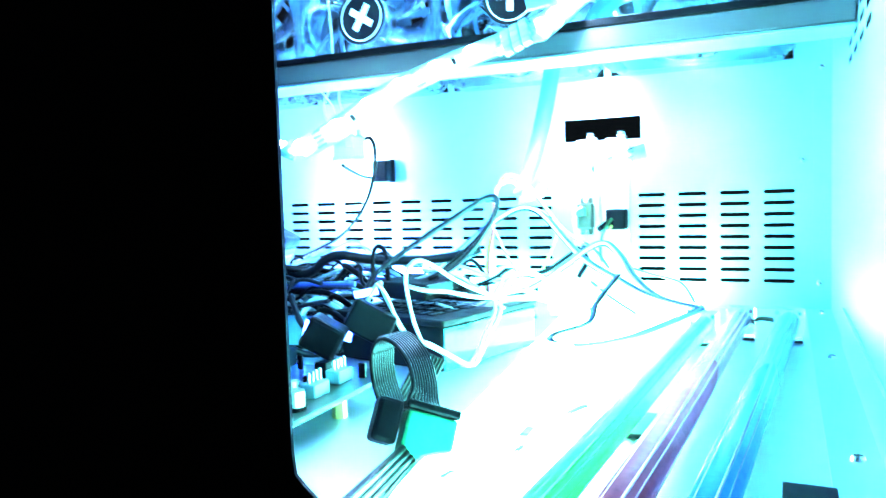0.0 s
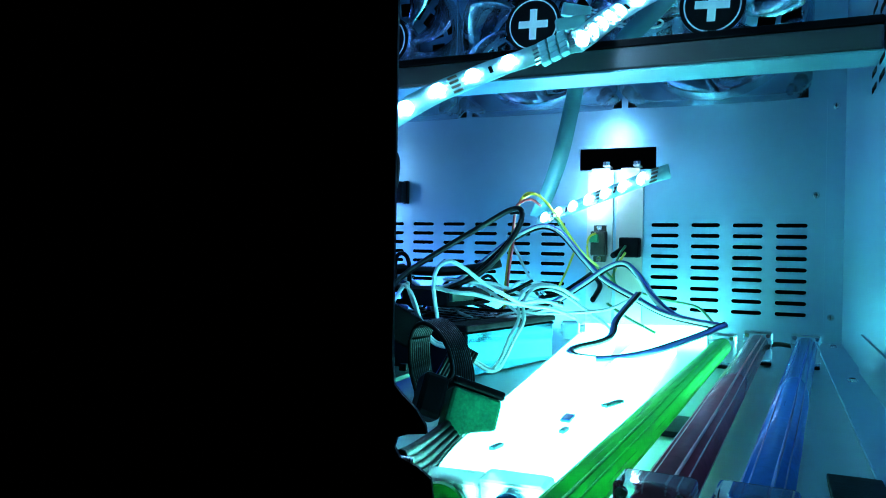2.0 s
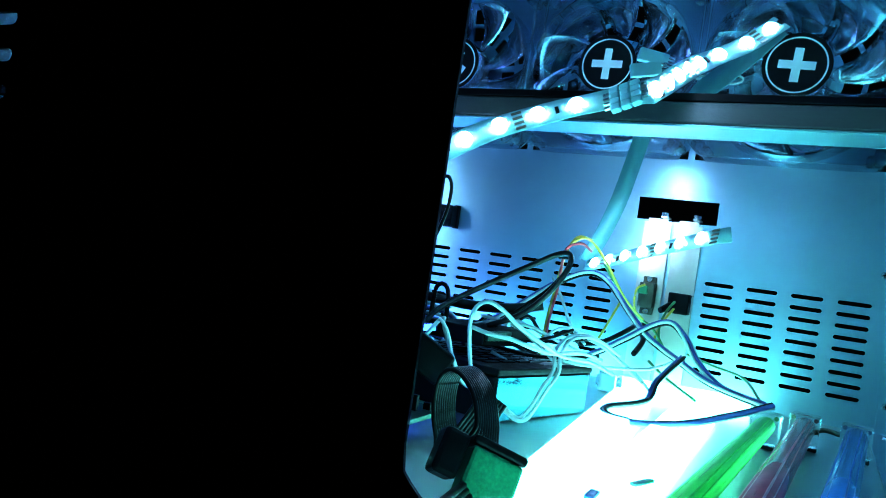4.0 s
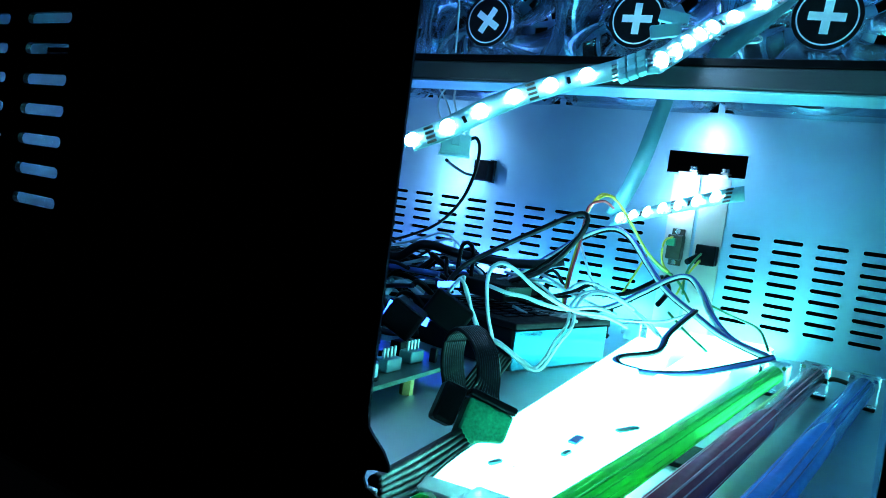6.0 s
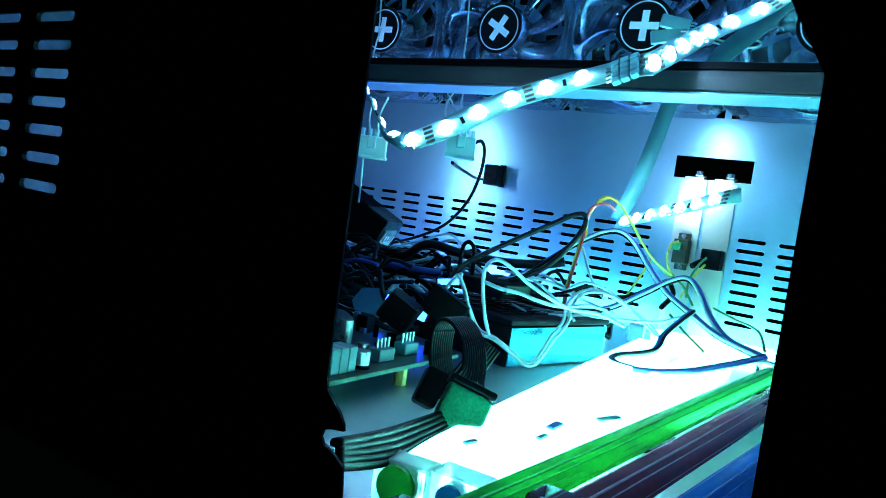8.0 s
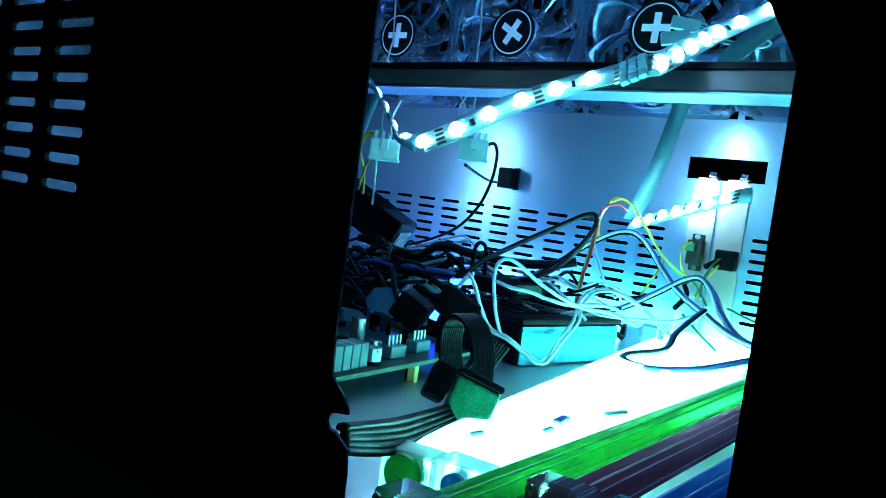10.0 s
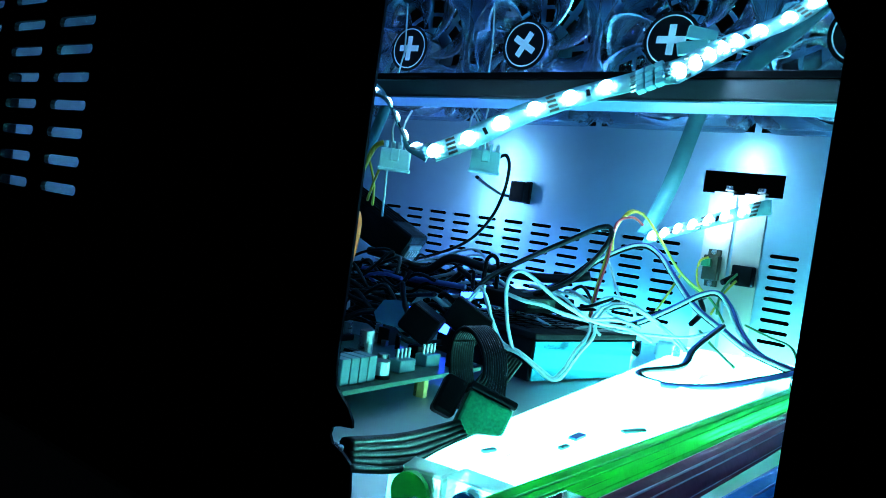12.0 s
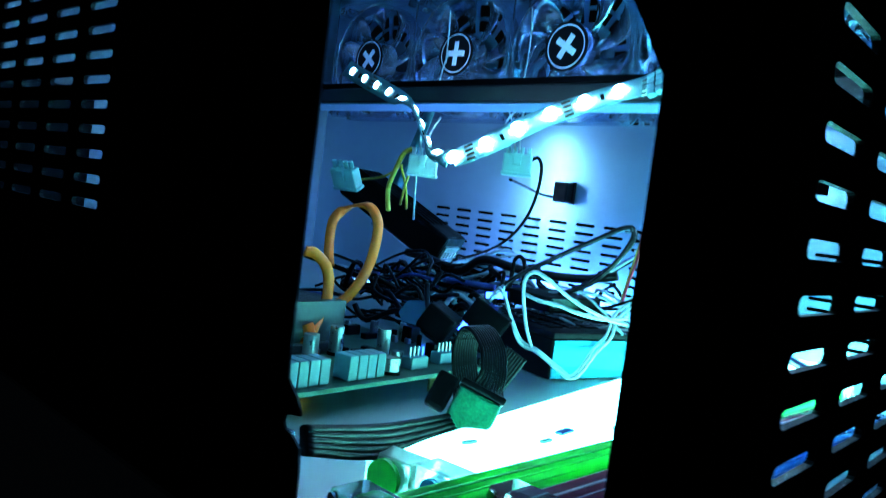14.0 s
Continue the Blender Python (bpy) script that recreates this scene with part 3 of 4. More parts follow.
light_tube((0.0686, -0.3975, 0.0108), (0.0857, -0.1152, 0.0108), BLUE_TUBE, BLUE_CORE, "blue acrylic light tube lying on the case floor", r=0.0051)

cable("brown_wire", [(0.0665, -0.1120, 0.0085), (0.0720, -0.1100, 0.0110), (0.0795, -0.1115, 0.0105)], 0.0012, DSUB, "short brown wire linking two light tubes")

# ---- two glaring white light bars ----
def light_bar(a, b, plug_mat, plug_r, word, clips):
    a, b = Vector(a), Vector(b)
    d = b - a
    L = d.length
    top = thing("light_bar", a, "glaring white-green acrylic light bar on the floor, " + word, "light bar", "white light bars")
    top.rotation_euler = (0, 0, math.atan2(-d.x, d.y))
    for name, w, y0, y1, z0, z1, m, word in (("glow_strip", 0.0070, 0.0150, L, 0.0010, 0.0085, GLOW_BAR, "glowing white core"),
                                             ("cover", 0.0080, 0.0102, L + 0.002, 0.0004, 0.0102, CLEAR, "clear acrylic cover")):
        bm = box(-w, w, y0, y1, z0, z1, 0.001)
        for v in bm.verts:
            v.co.x *= 1 + 0.3 * v.co.y / L
        part(name, bm, m, top, word)
    end = part("end_block", box(-0.0074, 0.0074, 0.0, 0.0100, 0.0004, 0.0116, 0.0012), FROST, top, "frosted acrylic end block")
    part("plug", cyl((0, -0.0014, 0.0064), (0, 0.004, 0.0064), plug_r, 24), plug_mat, end, "round coloured end plug")
    for k, (y, x) in enumerate(clips):
        turn = Matrix.Translation((x, y, 0)) @ Matrix.Rotation(-0.10 - 60 * x, 4, "Z")
        part("clip", box(-0.0010 - 0.0010 * (k % 2), 0.0006 + 0.0003 * k, 0, 0.005 + 0.003 * (k % 3), 0.0102, 0.0112, 0.0003, turn), BLUE_CORE if k % 2 else TAPE_DIM, top, "small blue clip")


light_bar((0.0104, -0.400, 0), (-0.0235, -0.105, 0), PLUG_GREEN, 0.0050, "with a green plug", ((0.030, 0.003),))
light_bar((0.0232, -0.396, 0), (0.0110, -0.105, 0), PLUG_BLUE, 0.0034, "with a blue plug", ((0.050, -0.0005), (0.063, -0.002), (0.088, 0.004)))
# added third glow behind the two bars, to whiten the floor at the back
light_bar((-0.0560, -0.0600, 0), (0.0300, -0.0330, 0), FROST, 0.0033, "added crosswise to whiten the floor behind", ())

# ---- dark pads on the floor ----
single("rubber_pad", box(0.0838, 0.0965, -0.3620, -0.3200, 0.0003, 0.0020, 0.0004), BLACK_PLASTIC, "flat black rubber pad on the case floor", "pad", "floor pads")
single("rubber_pad", box(0.0330, 0.0480, -0.2945, -0.2690, 0.0003, 0.0020, 0.0004), BLACK_PLASTIC, "flat black rubber pad on the case floor", "pad", "floor pads")

# ---- small metal box with a slotted dark lid ----
ang = math.atan2(0.018, 0.077)
bx = thing("controller_box", (-0.0540, -0.2310, 0), "small satin metal box with a dark slotted lid on the floor", "box")
bx.rotation_euler = (0, 0, -ang)
part("case", box(-0.070, -0.0008, 0.0, 0.079, 0.0004, 0.0205, 0.0010), LID, bx)
part("side_plate", box(-0.0010, 0.0002, 0.0008, 0.0782, 0.0008, 0.0200, 0.0003), BOX_SIDE, bx, "satin metal side")
lid = part("lid", box(-0.0710, 0.0010, -0.0010, 0.0800, 0.0207, 0.0238, 0.0008), LID, bx, "black lid with raised ribs")
for i in range(9):
    for j in range(5):
        part("vent_bar", box(-0.064 + 0.0060 * i, -0.0602 + 0.0060 * i, 0.008 + 0.0125 * j, 0.0175 + 0.0125 * j, 0.0237, 0.0245, 0.0003), BLACK_PVC, lid)
part("label", box(-0.026, -0.006, 0.045, 0.072, 0.0237, 0.0241), PAPER, lid, "pale printed label")

# ---- LED strips ----
W1 = Vector((0.05, 0.35, 0.93))
SIDE = Vector((-0.62, 0.78, 0.05))
led_strip("led_strip", "white LED strip hanging across the opening, switched on",
          [(-0.0994, -0.2687, 0.1002), (-0.0864, -0.2627, 0.1076), (-0.0677, -0.2453, 0.1240), (-0.0431, -0.2339, 0.1360), (-0.0286, -0.2329, 0.1400),
           (-0.0200, -0.2325, 0.1425)], [W1] * 6, flip=1, first=0.0006)
led_strip("led_strip", "white LED strip spliced on and rising to the fans, switched on",
          [(-0.0202, -0.2322, 0.1405), (-0.0120, -0.2345, 0.1430), (-0.0049, -0.2325, 0.1458), (-0.0035, -0.2040, 0.1595), (-0.0014, -0.1740, 0.1740), (0.0049, -0.1604, 0.1823), (0.0142, -0.1520, 0.1898), (0.0223, -0.1430, 0.1990), (0.0290, -0.1370, 0.2070)],
          [W1] * 3 + [Vector((-0.35, 0.40, 0.75))] * 3 + [Vector((-0.35, 0.40, 0.82))] * 3, flip=1, first=0.0180)
splice = thing("strip_splice", (-0.0150, -0.2345, 0.1424), "pale ribbed joint holding two LED strips together", "splice", "led strip joints")
run = Vector((0.0153, -0.0010, 0.0058)).normalized()
rise = (W1 - run * W1.dot(run)).normalized()
splice.matrix_basis = Matrix.Translation((-0.0150, -0.2345, 0.1424)) @ Matrix((run, rise.cross(run), rise)).transposed().to_4x4()
for i in range(3):
    for j in range(4):
        part("rib", box(-0.0066 + 0.0044 * i, -0.0025 + 0.0044 * i, -0.0022, 0.0010, -0.0060 + 0.0030 * j, -0.0031 + 0.0030 * j, 0.0006), SHRINK, splice)
for q in (-0.0036, -0.0012, 0.0012, 0.0036):
    for x in (-0.0092, 0.0068):
        part("solder_pin", box(x, x + 0.0024, -0.0016, -0.0004, q - 0.0005, q + 0.0005), SCREW, splice)
led_strip("led_strip", "unlit end of LED tape folded back under the rising strip",
          [(-0.0075, -0.1330, 0.1650), (-0.0049, -0.1327, 0.1722), (0.0060, -0.1320, 0.1830), (0.0180, -0.1320, 0.1950), (0.0285, -0.1345, 0.2055)], [Vector((-0.35, 0.30, 0.80))] * 5, flip=1, lit=False, tape=TAPE_DIM, first=0.02, count=0, width=0.013)
led_strip("led_strip", "white LED strip turning edge-on towards the front panel, switched on",
          [(-0.1010, -0.2690, 0.1000)] + [(-0.1056, -0.2700, 0.1013), (-0.1147, -0.2680, 0.1029), (-0.1255, -0.2640, 0.1104), (-0.1347, -0.2600, 0.1188), (-0.1471, -0.2540, 0.1269), (-0.1630, -0.2500, 0.1333), (-0.1830, -0.2460, 0.1401), (-0.1998, -0.2430, 0.1457), (-0.2228, -0.2400, 0.1542)],
          [W1, W1 * 0.6 + SIDE * 0.4, SIDE, SIDE, SIDE, SIDE, W1 * 0.7 + SIDE * 0.3, W1, W1, W1], flip=-1, first=0.009, pitch=0.0150, dot=0.62, tape=TAPE_DIM)
led_strip("led_strip", "short white LED strip in front of the slot brackets, switched on",
          [(-0.0725, -0.0680, 0.0768), (-0.0565, -0.0830, 0.0800), (-0.0291, -0.1090, 0.0869), (-0.0014, -0.1350, 0.0935), (0.0135, -0.1491, 0.0969), (0.0215, -0.1500, 0.0990)], [Vector((0.02, 0.45, 0.89))] * 6, flip=1, first=0.012, width=0.0085)
# backs turned from the lamps: tape coloured darker for their shade
led_strip("led_strip", "hanging LED strip, its back coloured darker for shade, lighting the rear panel",
          [(-0.0452, -0.0775, 0.1640), (-0.0466, -0.0775, 0.1561), (-0.0505, -0.0830, 0.1290), (-0.0545, -0.0830, 0.1130), (-0.0630, -0.0760, 0.0950), (-0.0725, -0.0680, 0.0795)], [Vector((1, 0.25, 0.30))] * 6, flip=-1, first=0.012, tape=TAPE_DIM)
led_strip("led_strip", "hanging LED strip, its back coloured darker for shade, lighting the rear panel",
          [(-0.2841, -0.0990, 0.1582), (-0.2867, -0.1040, 0.1361), (-0.2913, -0.1120, 0.1065), (-0.3019, -0.1170, 0.0789), (-0.3065, -0.1240, 0.0548)], [Vector((1, 0.25, 0.30))] * 5, flip=-1, first=0.010, tape=TAPE_DIM)


# ---- nylon power connectors ----
def power_connector(at, turn, tilt, label, material=NYLON, size=0.86):
    top = thing("power_connector", at, label, "connector", "nylon power connectors")
    top.rotation_euler = (math.radians(tilt), 0, math.radians(turn))
    top.scale = (size, size, size)
    part("housing", box(-0.0105, 0.0105, -0.004, 0.004, -0.0085, 0.0065, 0.0012), material, top)
    part("skirt", box(-0.0112, 0.0112, -0.0045, 0.0045, -0.0095, -0.0070, 0.0008), material, top)
    for x in (-0.0075, -0.0025, 0.0025, 0.0075):
        part("pin_sleeve", cyl((x, 0, 0.006), (x, 0, 0.0115), 0.0017, 10), material, top)
    part("latch", box(-0.0030, 0.0030, -0.0062, -0.0040, -0.002, 0.0065, 0.0006), material, top)


HANGING = [(-0.1425, -0.2450, 0.0985), (-0.1440, -0.1600, 0.1101)]
power_connector(HANGING[0], 34, 4, "milky white nylon power connector hanging below the LED strip", size=0.74)
power_connector(HANGING[1], 34, -2, "milky white nylon power connector hanging from the fan wires", TEAL_PLUG)
power_connector((-0.2054, -0.2450, 0.0879), 10, 30, "milky white nylon power connector lying tilted among wires", TEAL_PLUG)
for k, px in enumerate(((-0.0330, -0.1420, 0.1810), (-0.0330, -0.1300, 0.1913))):
    pl = thing("strip_plug", px, "small pale four-pin plug behind the LED strip", "plug", "strip plugs")
    pl.rotation_euler = (0, math.radians(-12 + 20 * k), math.radians(25))
    part("body", box(-0.008, 0.008, -0.002, 0.002, -0.0035, 0.0035, 0.0006), TEAL_PLUG, pl)
    for q in range(4):
        part("pin", box(0.008, 0.0115, -0.0004, 0.0004, -0.0029 + 0.0017 * q, -0.0021 + 0.0017 * q), SCREW, pl)

# ---- motherboard ----
mb = thing("motherboard", (-0.0560, -0.3000, 0.0085), "dark green motherboard on brass standoffs, full of parts", "motherboard")
mb.rotation_euler = (0, 0, math.radians(3))
board = part("board", box(-0.2440, 0.0, -0.115, 0.030, 0.0, 0.0016), PCB, mb)
part("board_edge", box(0.0001, 0.0006, -0.115, 0.030, 0.0, 0.0016), PCB_EDGE, mb, "bright green cut edge")
for x, y in ((-0.006, -0.004), (-0.006, -0.100), (-0.120, -0.004), (-0.120, -0.100), (-0.236, -0.004)):
    part("standoff", cyl((x, y, -0.0085), (x, y, 0.0), 0.0027, 6), mat("brass", (0.55, 0.38, 0.12), 0.3, 1.0, 0.1, 100) if "brass" not in bpy.data.materials else bpy.data.materials["brass"], mb)
rnd = random.Random(5)
for y0, n in ((-0.0560, 4), (-0.0840, 4)):
    for i in range(n):
        part("socket", box(-0.0125, -0.0040, y0 + 0.0048 * i, y0 + 0.0048 * i + 0.0044, 0.0016, 0.0108, 0.0004), PALE_FIN, mb, "pale plastic socket" if i == 0 else "")


def capacitor(x, y, r, h):
    c = part("capacitor", cyl((x, y, 0.0016), (x, y, 0.0016 + h), r, 18), CAP_METAL, mb)
    part("base", cyl((x, y, 0.0014), (x, y, 0.0030), r * 1.12, 18), BLACK_PLASTIC, c)


for x, y, r, h in ((-0.007, -0.0310, 0.0036, 0.0064), (-0.026, -0.056, 0.0030, 0.013), (-0.030, -0.012, 0.0030, 0.012), (-0.022, -0.090, 0.003, 0.014),
                   (-0.040, -0.030, 0.003, 0.012), (-0.048, -0.040, 0.003, 0.012), (-0.060, -0.070, 0.004, 0.015), (-0.075, -0.020, 0.004, 0.015)):
    capacitor(x, y, r, h)
for x, y in ((-0.010, -0.0185), (-0.012, 0.0020)):
    hd = part("pin_header", box(x - 0.003, x + 0.003, y, y + 0.0102, 0.0016, 0.0066, 0.0005), PALE_FIN, mb, "pale pin header")
    for q in range(4):
        part("pin", cyl((x, y + 0.0014 + 0.0025 * q, 0.0066), (x, y + 0.0014 + 0.0025 * q, 0.0105), 0.0006, 8), CAP_METAL, hd)
for i in range(26):
    x, y = rnd.uniform(-0.23, -0.02), rnd.uniform(-0.112, 0.026)
    w, d, h = rnd.uniform(0.003, 0.010), rnd.uniform(0.003, 0.010), rnd.uniform(0.002, 0.010)
    part("chip", box(x, x + w, y, y + d, 0.0016, 0.0016 + h, 0.0004), BLACK_PLASTIC, mb)
for i in range(60):
    x, y = rnd.uniform(-0.10, -0.004), rnd.uniform(-0.112, 0.026)
    w, d, h = rnd.uniform(0.0012, 0.004), rnd.uniform(0.0012, 0.004), rnd.uniform(0.001, 0.006)
    if i % 4 == 0:
        part("capacitor", cyl((x, y, 0.0016), (x, y, 0.0016 + h * 1.6), w * 0.6, 12), CAP_METAL, mb)
    else:
        part("chip", box(x, x + w, y, y + d, 0.0016, 0.0016 + h, 0.0002), rnd.choice((BLACK_PLASTIC, BLACK_PLASTIC, CHOKE, STICKER)), mb)
for i in range(3):
    part("slot", box(-0.20, -0.09, -0.100 + 0.02 * i, -0.0925 + 0.02 * i, 0.0016, 0.0120, 0.0008), BLACK_PLASTIC, mb, "black expansion slot")
hs = part("heatsink", box(-0.075, -0.045, -0.055, -0.020, 0.0016, 0.0060, 0.0008), ALU_DARK, mb, "dark finned heatsink")
for i in range(9):
    part("fin", box(-0.0745 + 0.0034 * i, -0.0732 + 0.0034 * i, -0.054, -0.021, 0.0060, 0.0230), ALU_DARK, hs)

# ---- black blocks behind the board ----
def block(name, at, size, rot, material, label, category):
    top = thing(name, at, label, category)
    top.rotation_euler = [math.radians(a) for a in rot]
    x, y, z = (q / 2 for q in size)
    part("body", box(-x, x, -y, y, -z, z, min(size) * 0.12), material, top)
    return top


ps = block("power_module", (-0.2250, -0.1745, 0.0675), (0.086, 0.036, 0.022), (0, 28, 20), BLACK_PLASTIC, "black ribbed power module propped up among the cables", "power module")
for i in range(5):
    part("rib", box(-0.038, 0.026, -0.0175 + 0.007 * i, -0.0157 + 0.007 * i, 0.0105, 0.0120, 0.0003), BLACK_PLASTIC, ps)
part("label", box(-0.018, 0.004, -0.010, -0.006, 0.0111, 0.0114), PAPER, ps, "faint grey printed bar")
so = part("socket", box(0.0412, 0.0445, -0.015, 0.009, -0.0080, 0.0050, 0.0008), CHOKE, ps, "grey socket strip")
for i in range(4):
    part("pin", box(0.0442, 0.0453, -0.011 + 0.005 * i, -0.0090 + 0.005 * i, -0.003, 0.001), NYLON, so)
md = block("relay_module", (-0.0855, -0.1900, 0.0337), (0.036, 0.040, 0.008), (0, 0, -10), LID, "flat black module with a green terminal", "module")
part("terminal", box(0.0185, 0.0205, -0.020, 0.000, -0.001, 0.0035, 0.0004), PCB, md, "green screw terminal")
block("plug_cube", (-0.0803, -0.2850, 0.0253), (0.015, 0.015, 0.013), (0, 30, 25), BLACK_PLASTIC, "black cube-shaped plug on top of the board", "plug")
hexa = bmesh.new()
hv = [hexa.verts.new(p) for p in ((-0.0118, 0, -0.001), (-0.0080, 0, 0.0052), (-0.002, 0, 0.0062), (0.0118, 0, 0.0052), (0.0105, 0, -0.003), (0.0010, 0, -0.0068), (-0.0100, 0, -0.0055))]
bmesh.ops.solidify(hexa, geom=[hexa.faces.new(hv)], thickness=0.003)
single("grey_cover", hexa, PALE_FIN, "pale grey angled plastic cover behind the black plug", "cover", at=pose(-0.1055, -0.2700, 0.0242, 0, 0, 34))
block("grey_cover", (-0.0771, -0.2550, 0.0261), (0.020, 0.010, 0.014), (0, 30, 30), BLACK_PLASTIC, "dark curved cover behind the flat cable", "cover")


def rear_bar(a, b, material, label, shield=False):
    """A slim glowing bar lying on the floor, in a clear channel with black end caps."""
    a, b = Vector(a), Vector(b)
    d = b - a
    top = thing("light_bar", a, label, "light bar", "bars behind the tangle")
    top.rotation_euler = (0, 0, math.atan2(d.y, d.x))
    L = d.length
    part("glow_strip", box(0.002, L - 0.002, -0.0040, 0.0040, 0.0012, 0.0080, 0.0008), material, top, "glowing core")
    part("channel", box(0.0, L, -0.0052, 0.0052, 0.0002, 0.0010, 0.0003), FROST, top, "frosted base")
    # added blocker: keeps the bar's light off the floor under the board
    if shield:
        part("shield", box(-0.003, L + 0.003, -0.0072, -0.0056, 0.0002, 0.0092, 0.0004), BLACK_PLASTIC, top, "added black strip that blocks light towards the front")
    for x in (-0.003, L):
        part("end_cap", box(x, x + 0.003, -0.0052, 0.0052, 0.0002, 0.0092, 0.0006), BLACK_PLASTIC, top, "black end cap")


rear_bar((-0.182, -0.094, 0), (-0.068, -0.066, 0), REAR_BAR, "glowing cyan light bar half hidden behind the cables")
rear_bar((-0.330, -0.125, 0), (-0.194, -0.097, 0), BLUE_LED, "glowing blue light bar half hidden behind the cables", shield=True)
# added glowing patches in place of lit surfaces and reflections in the tangle
for at, size, rot in (((-0.0892, -0.2600, 0.0215), (0.010, 0.002, 0.005), (10, 15, 30)), ((-0.0935, -0.2775, 0.0262), (0.003, 0.002, 0.007), (0, 20, 30)), ((-0.0966, -0.2250, 0.0345), (0.011, 0.002, 0.003), (0, -8, 30)),
                      ((-0.1130, -0.2600, 0.0193), (0.008, 0.002, 0.005), (0, -10, 30))):
    lm = block("glow_patch", at, size, rot, BLUE_SPOT, "small glowing blue patch added for lit surfaces among the cables", "led module")
    part("housing", box(-size[0] * 0.6, size[0] * 0.6, size[1] * 0.5, size[1] * 0.5 + 0.002, -size[2] * 0.6, size[2] * 0.6, 0.0003), BLACK_PLASTIC, lm, "black backing of the glowing patch")

# ---- flat black cable loop with its connector ----
def flat_cable(pts, n, spacing, across, r, label):
    """Black wires side by side: across gives the direction of the width at each point."""
    o = Vector(pts[0])
    fr = ribbon_frames(pts, across, per=7)
    top = thing("flat_cable", o, label, "cable", "flat black cables")
    for q in range(n):
        bm = bmesh.new()
        add_tube(bm, [p - o + w * (q - (n - 1) / 2) * spacing for p, d, w, k in fr], r, seg=7, smooth=False)
        part("wire", bm, BLACK_PVC, top)
    return top


OVER = Vector((0.12, 1.0, 0.0))
flat_cable([(-0.0240, -0.3270, 0.0070), (-0.0300, -0.3220, 0.0120), (-0.0330, -0.3220, 0.0220), (-0.0328, -0.3220, 0.0300), (-0.0298, -0.3220, 0.0344), (-0.0252, -0.3220, 0.0336), (-0.0205, -0.3220, 0.0285), (-0.0172, -0.3240, 0.0215), (-0.0150, -0.3280, 0.0160), (-0.0115, -0.3340, 0.0145)],
           10, 0.0012, [OVER] * 10, 0.00075, "black flat ribbed power cable looping over the floor")
flat_cable([(-0.0255, -0.3000, 0.0245), (-0.0290, -0.3040, 0.0155), (-0.0330, -0.3080, 0.0065)], 8, 0.0012, [Vector((0.8, 0.6, 0.0))] * 3, 0.00075, "black flat power cable running up from the floor")
fcn = thing("flat_connector", (-0.0050, -0.3490, 0.0145), "black connector block with a pale green-lit face", "connector")
fcn.rotation_euler = (math.radians(-22), math.radians(20), math.radians(36))
part("shell", box(-0.0070, 0.0086, -0.0040, 0.0035, 0.0044, 0.0070, 0.0008), BLACK_PLASTIC, fcn)
part("face", box(-0.0066, 0.0080, -0.0044, 0.0025, -0.0115, 0.0042, 0.0010), FACE, fcn, "translucent green-lit body")
part("cover", box(-0.0145, -0.0075, -0.0030, 0.0050, -0.0060, 0.0060, 0.0012), BLACK_PLASTIC, fcn, "black end cover")
for q in range(5):
    cable("power_cable", [(-0.0090 + 0.0015 * q, -0.350 - 0.002 * q, 0.0112 - 0.0009 * q), (0.0030 + 0.0004 * q, -0.395, 0.0168 - 0.0018 * q), (0.0185 + 0.0002 * q, -0.4345, 0.0262 - 0.0011 * q)],
          0.0011, BLACK_PLASTIC, "black power wire running out at the front notch", group="front power cables")

# ---- wiring ----
def striped(name, pts, label):
    multi_cable(name, pts, ((-0.0016, 0, 0.0008, WHITE_PVC, "white wire"), (0, 0.0006, 0.0009, BLUE_PVC, "blue wire"), (0.0016, 0, 0.0008, WHITE_PVC, "white wire"), (0.0002, -0.0012, 0.0009, BLACK_PVC, "black wire")), label)


striped("striped_cable", [(-0.1026, -0.1500, 0.0330), (-0.0863, -0.1350, 0.0488), (-0.0715, -0.1240, 0.0631), (-0.0556, -0.1180, 0.0717), (-0.0432, -0.1170, 0.0684), (-0.0280, -0.1200, 0.0531), (-0.0146, -0.1260, 0.0419), (0.0038, -0.1350, 0.0333), (0.0224, -0.1500, 0.0268), (0.0483, -0.1800, 0.0252)],
        "white and blue striped LED cable arching over the floor")
striped("striped_cable", [(-0.0813, -0.1650, 0.0222), (-0.0605, -0.1500, 0.0235), (-0.0432, -0.1400, 0.0278), (-0.0272, -0.1300, 0.0390), (-0.0147, -0.1240, 0.0486), (-0.0051, -0.1230, 0.0515), (0.0034, -0.1260, 0.0452), (0.0127, -0.1360, 0.0345), (0.0266, -0.1500, 0.0262), (0.0474, -0.1750, 0.0251)],
        "white and blue striped LED cable arching over the floor")
multi_cable("striped_cable", [(0.0514, -0.1850, 0.0269), (0.0380, -0.1900, 0.0206), (0.0184, -0.1960, 0.0130), (-0.0018, -0.1970, 0.0089), (-0.0144, -0.1950, 0.0095), (-0.0166, -0.1850, 0.0114), (-0.0022, -0.1750, 0.0162), (-0.0004, -0.1650, 0.0245), (0.0074, -0.1500, 0.0370)],
            ((-0.0010, 0, 0.0010, BLUE_PVC, "blue wire"), (0.0009, 0.0003, 0.0009, GREY_PVC, "grey wire"), (0, -0.0010, 0.0008, WHITE_PVC, "white wire")), "dark blue and grey cable curling on the bright floor")
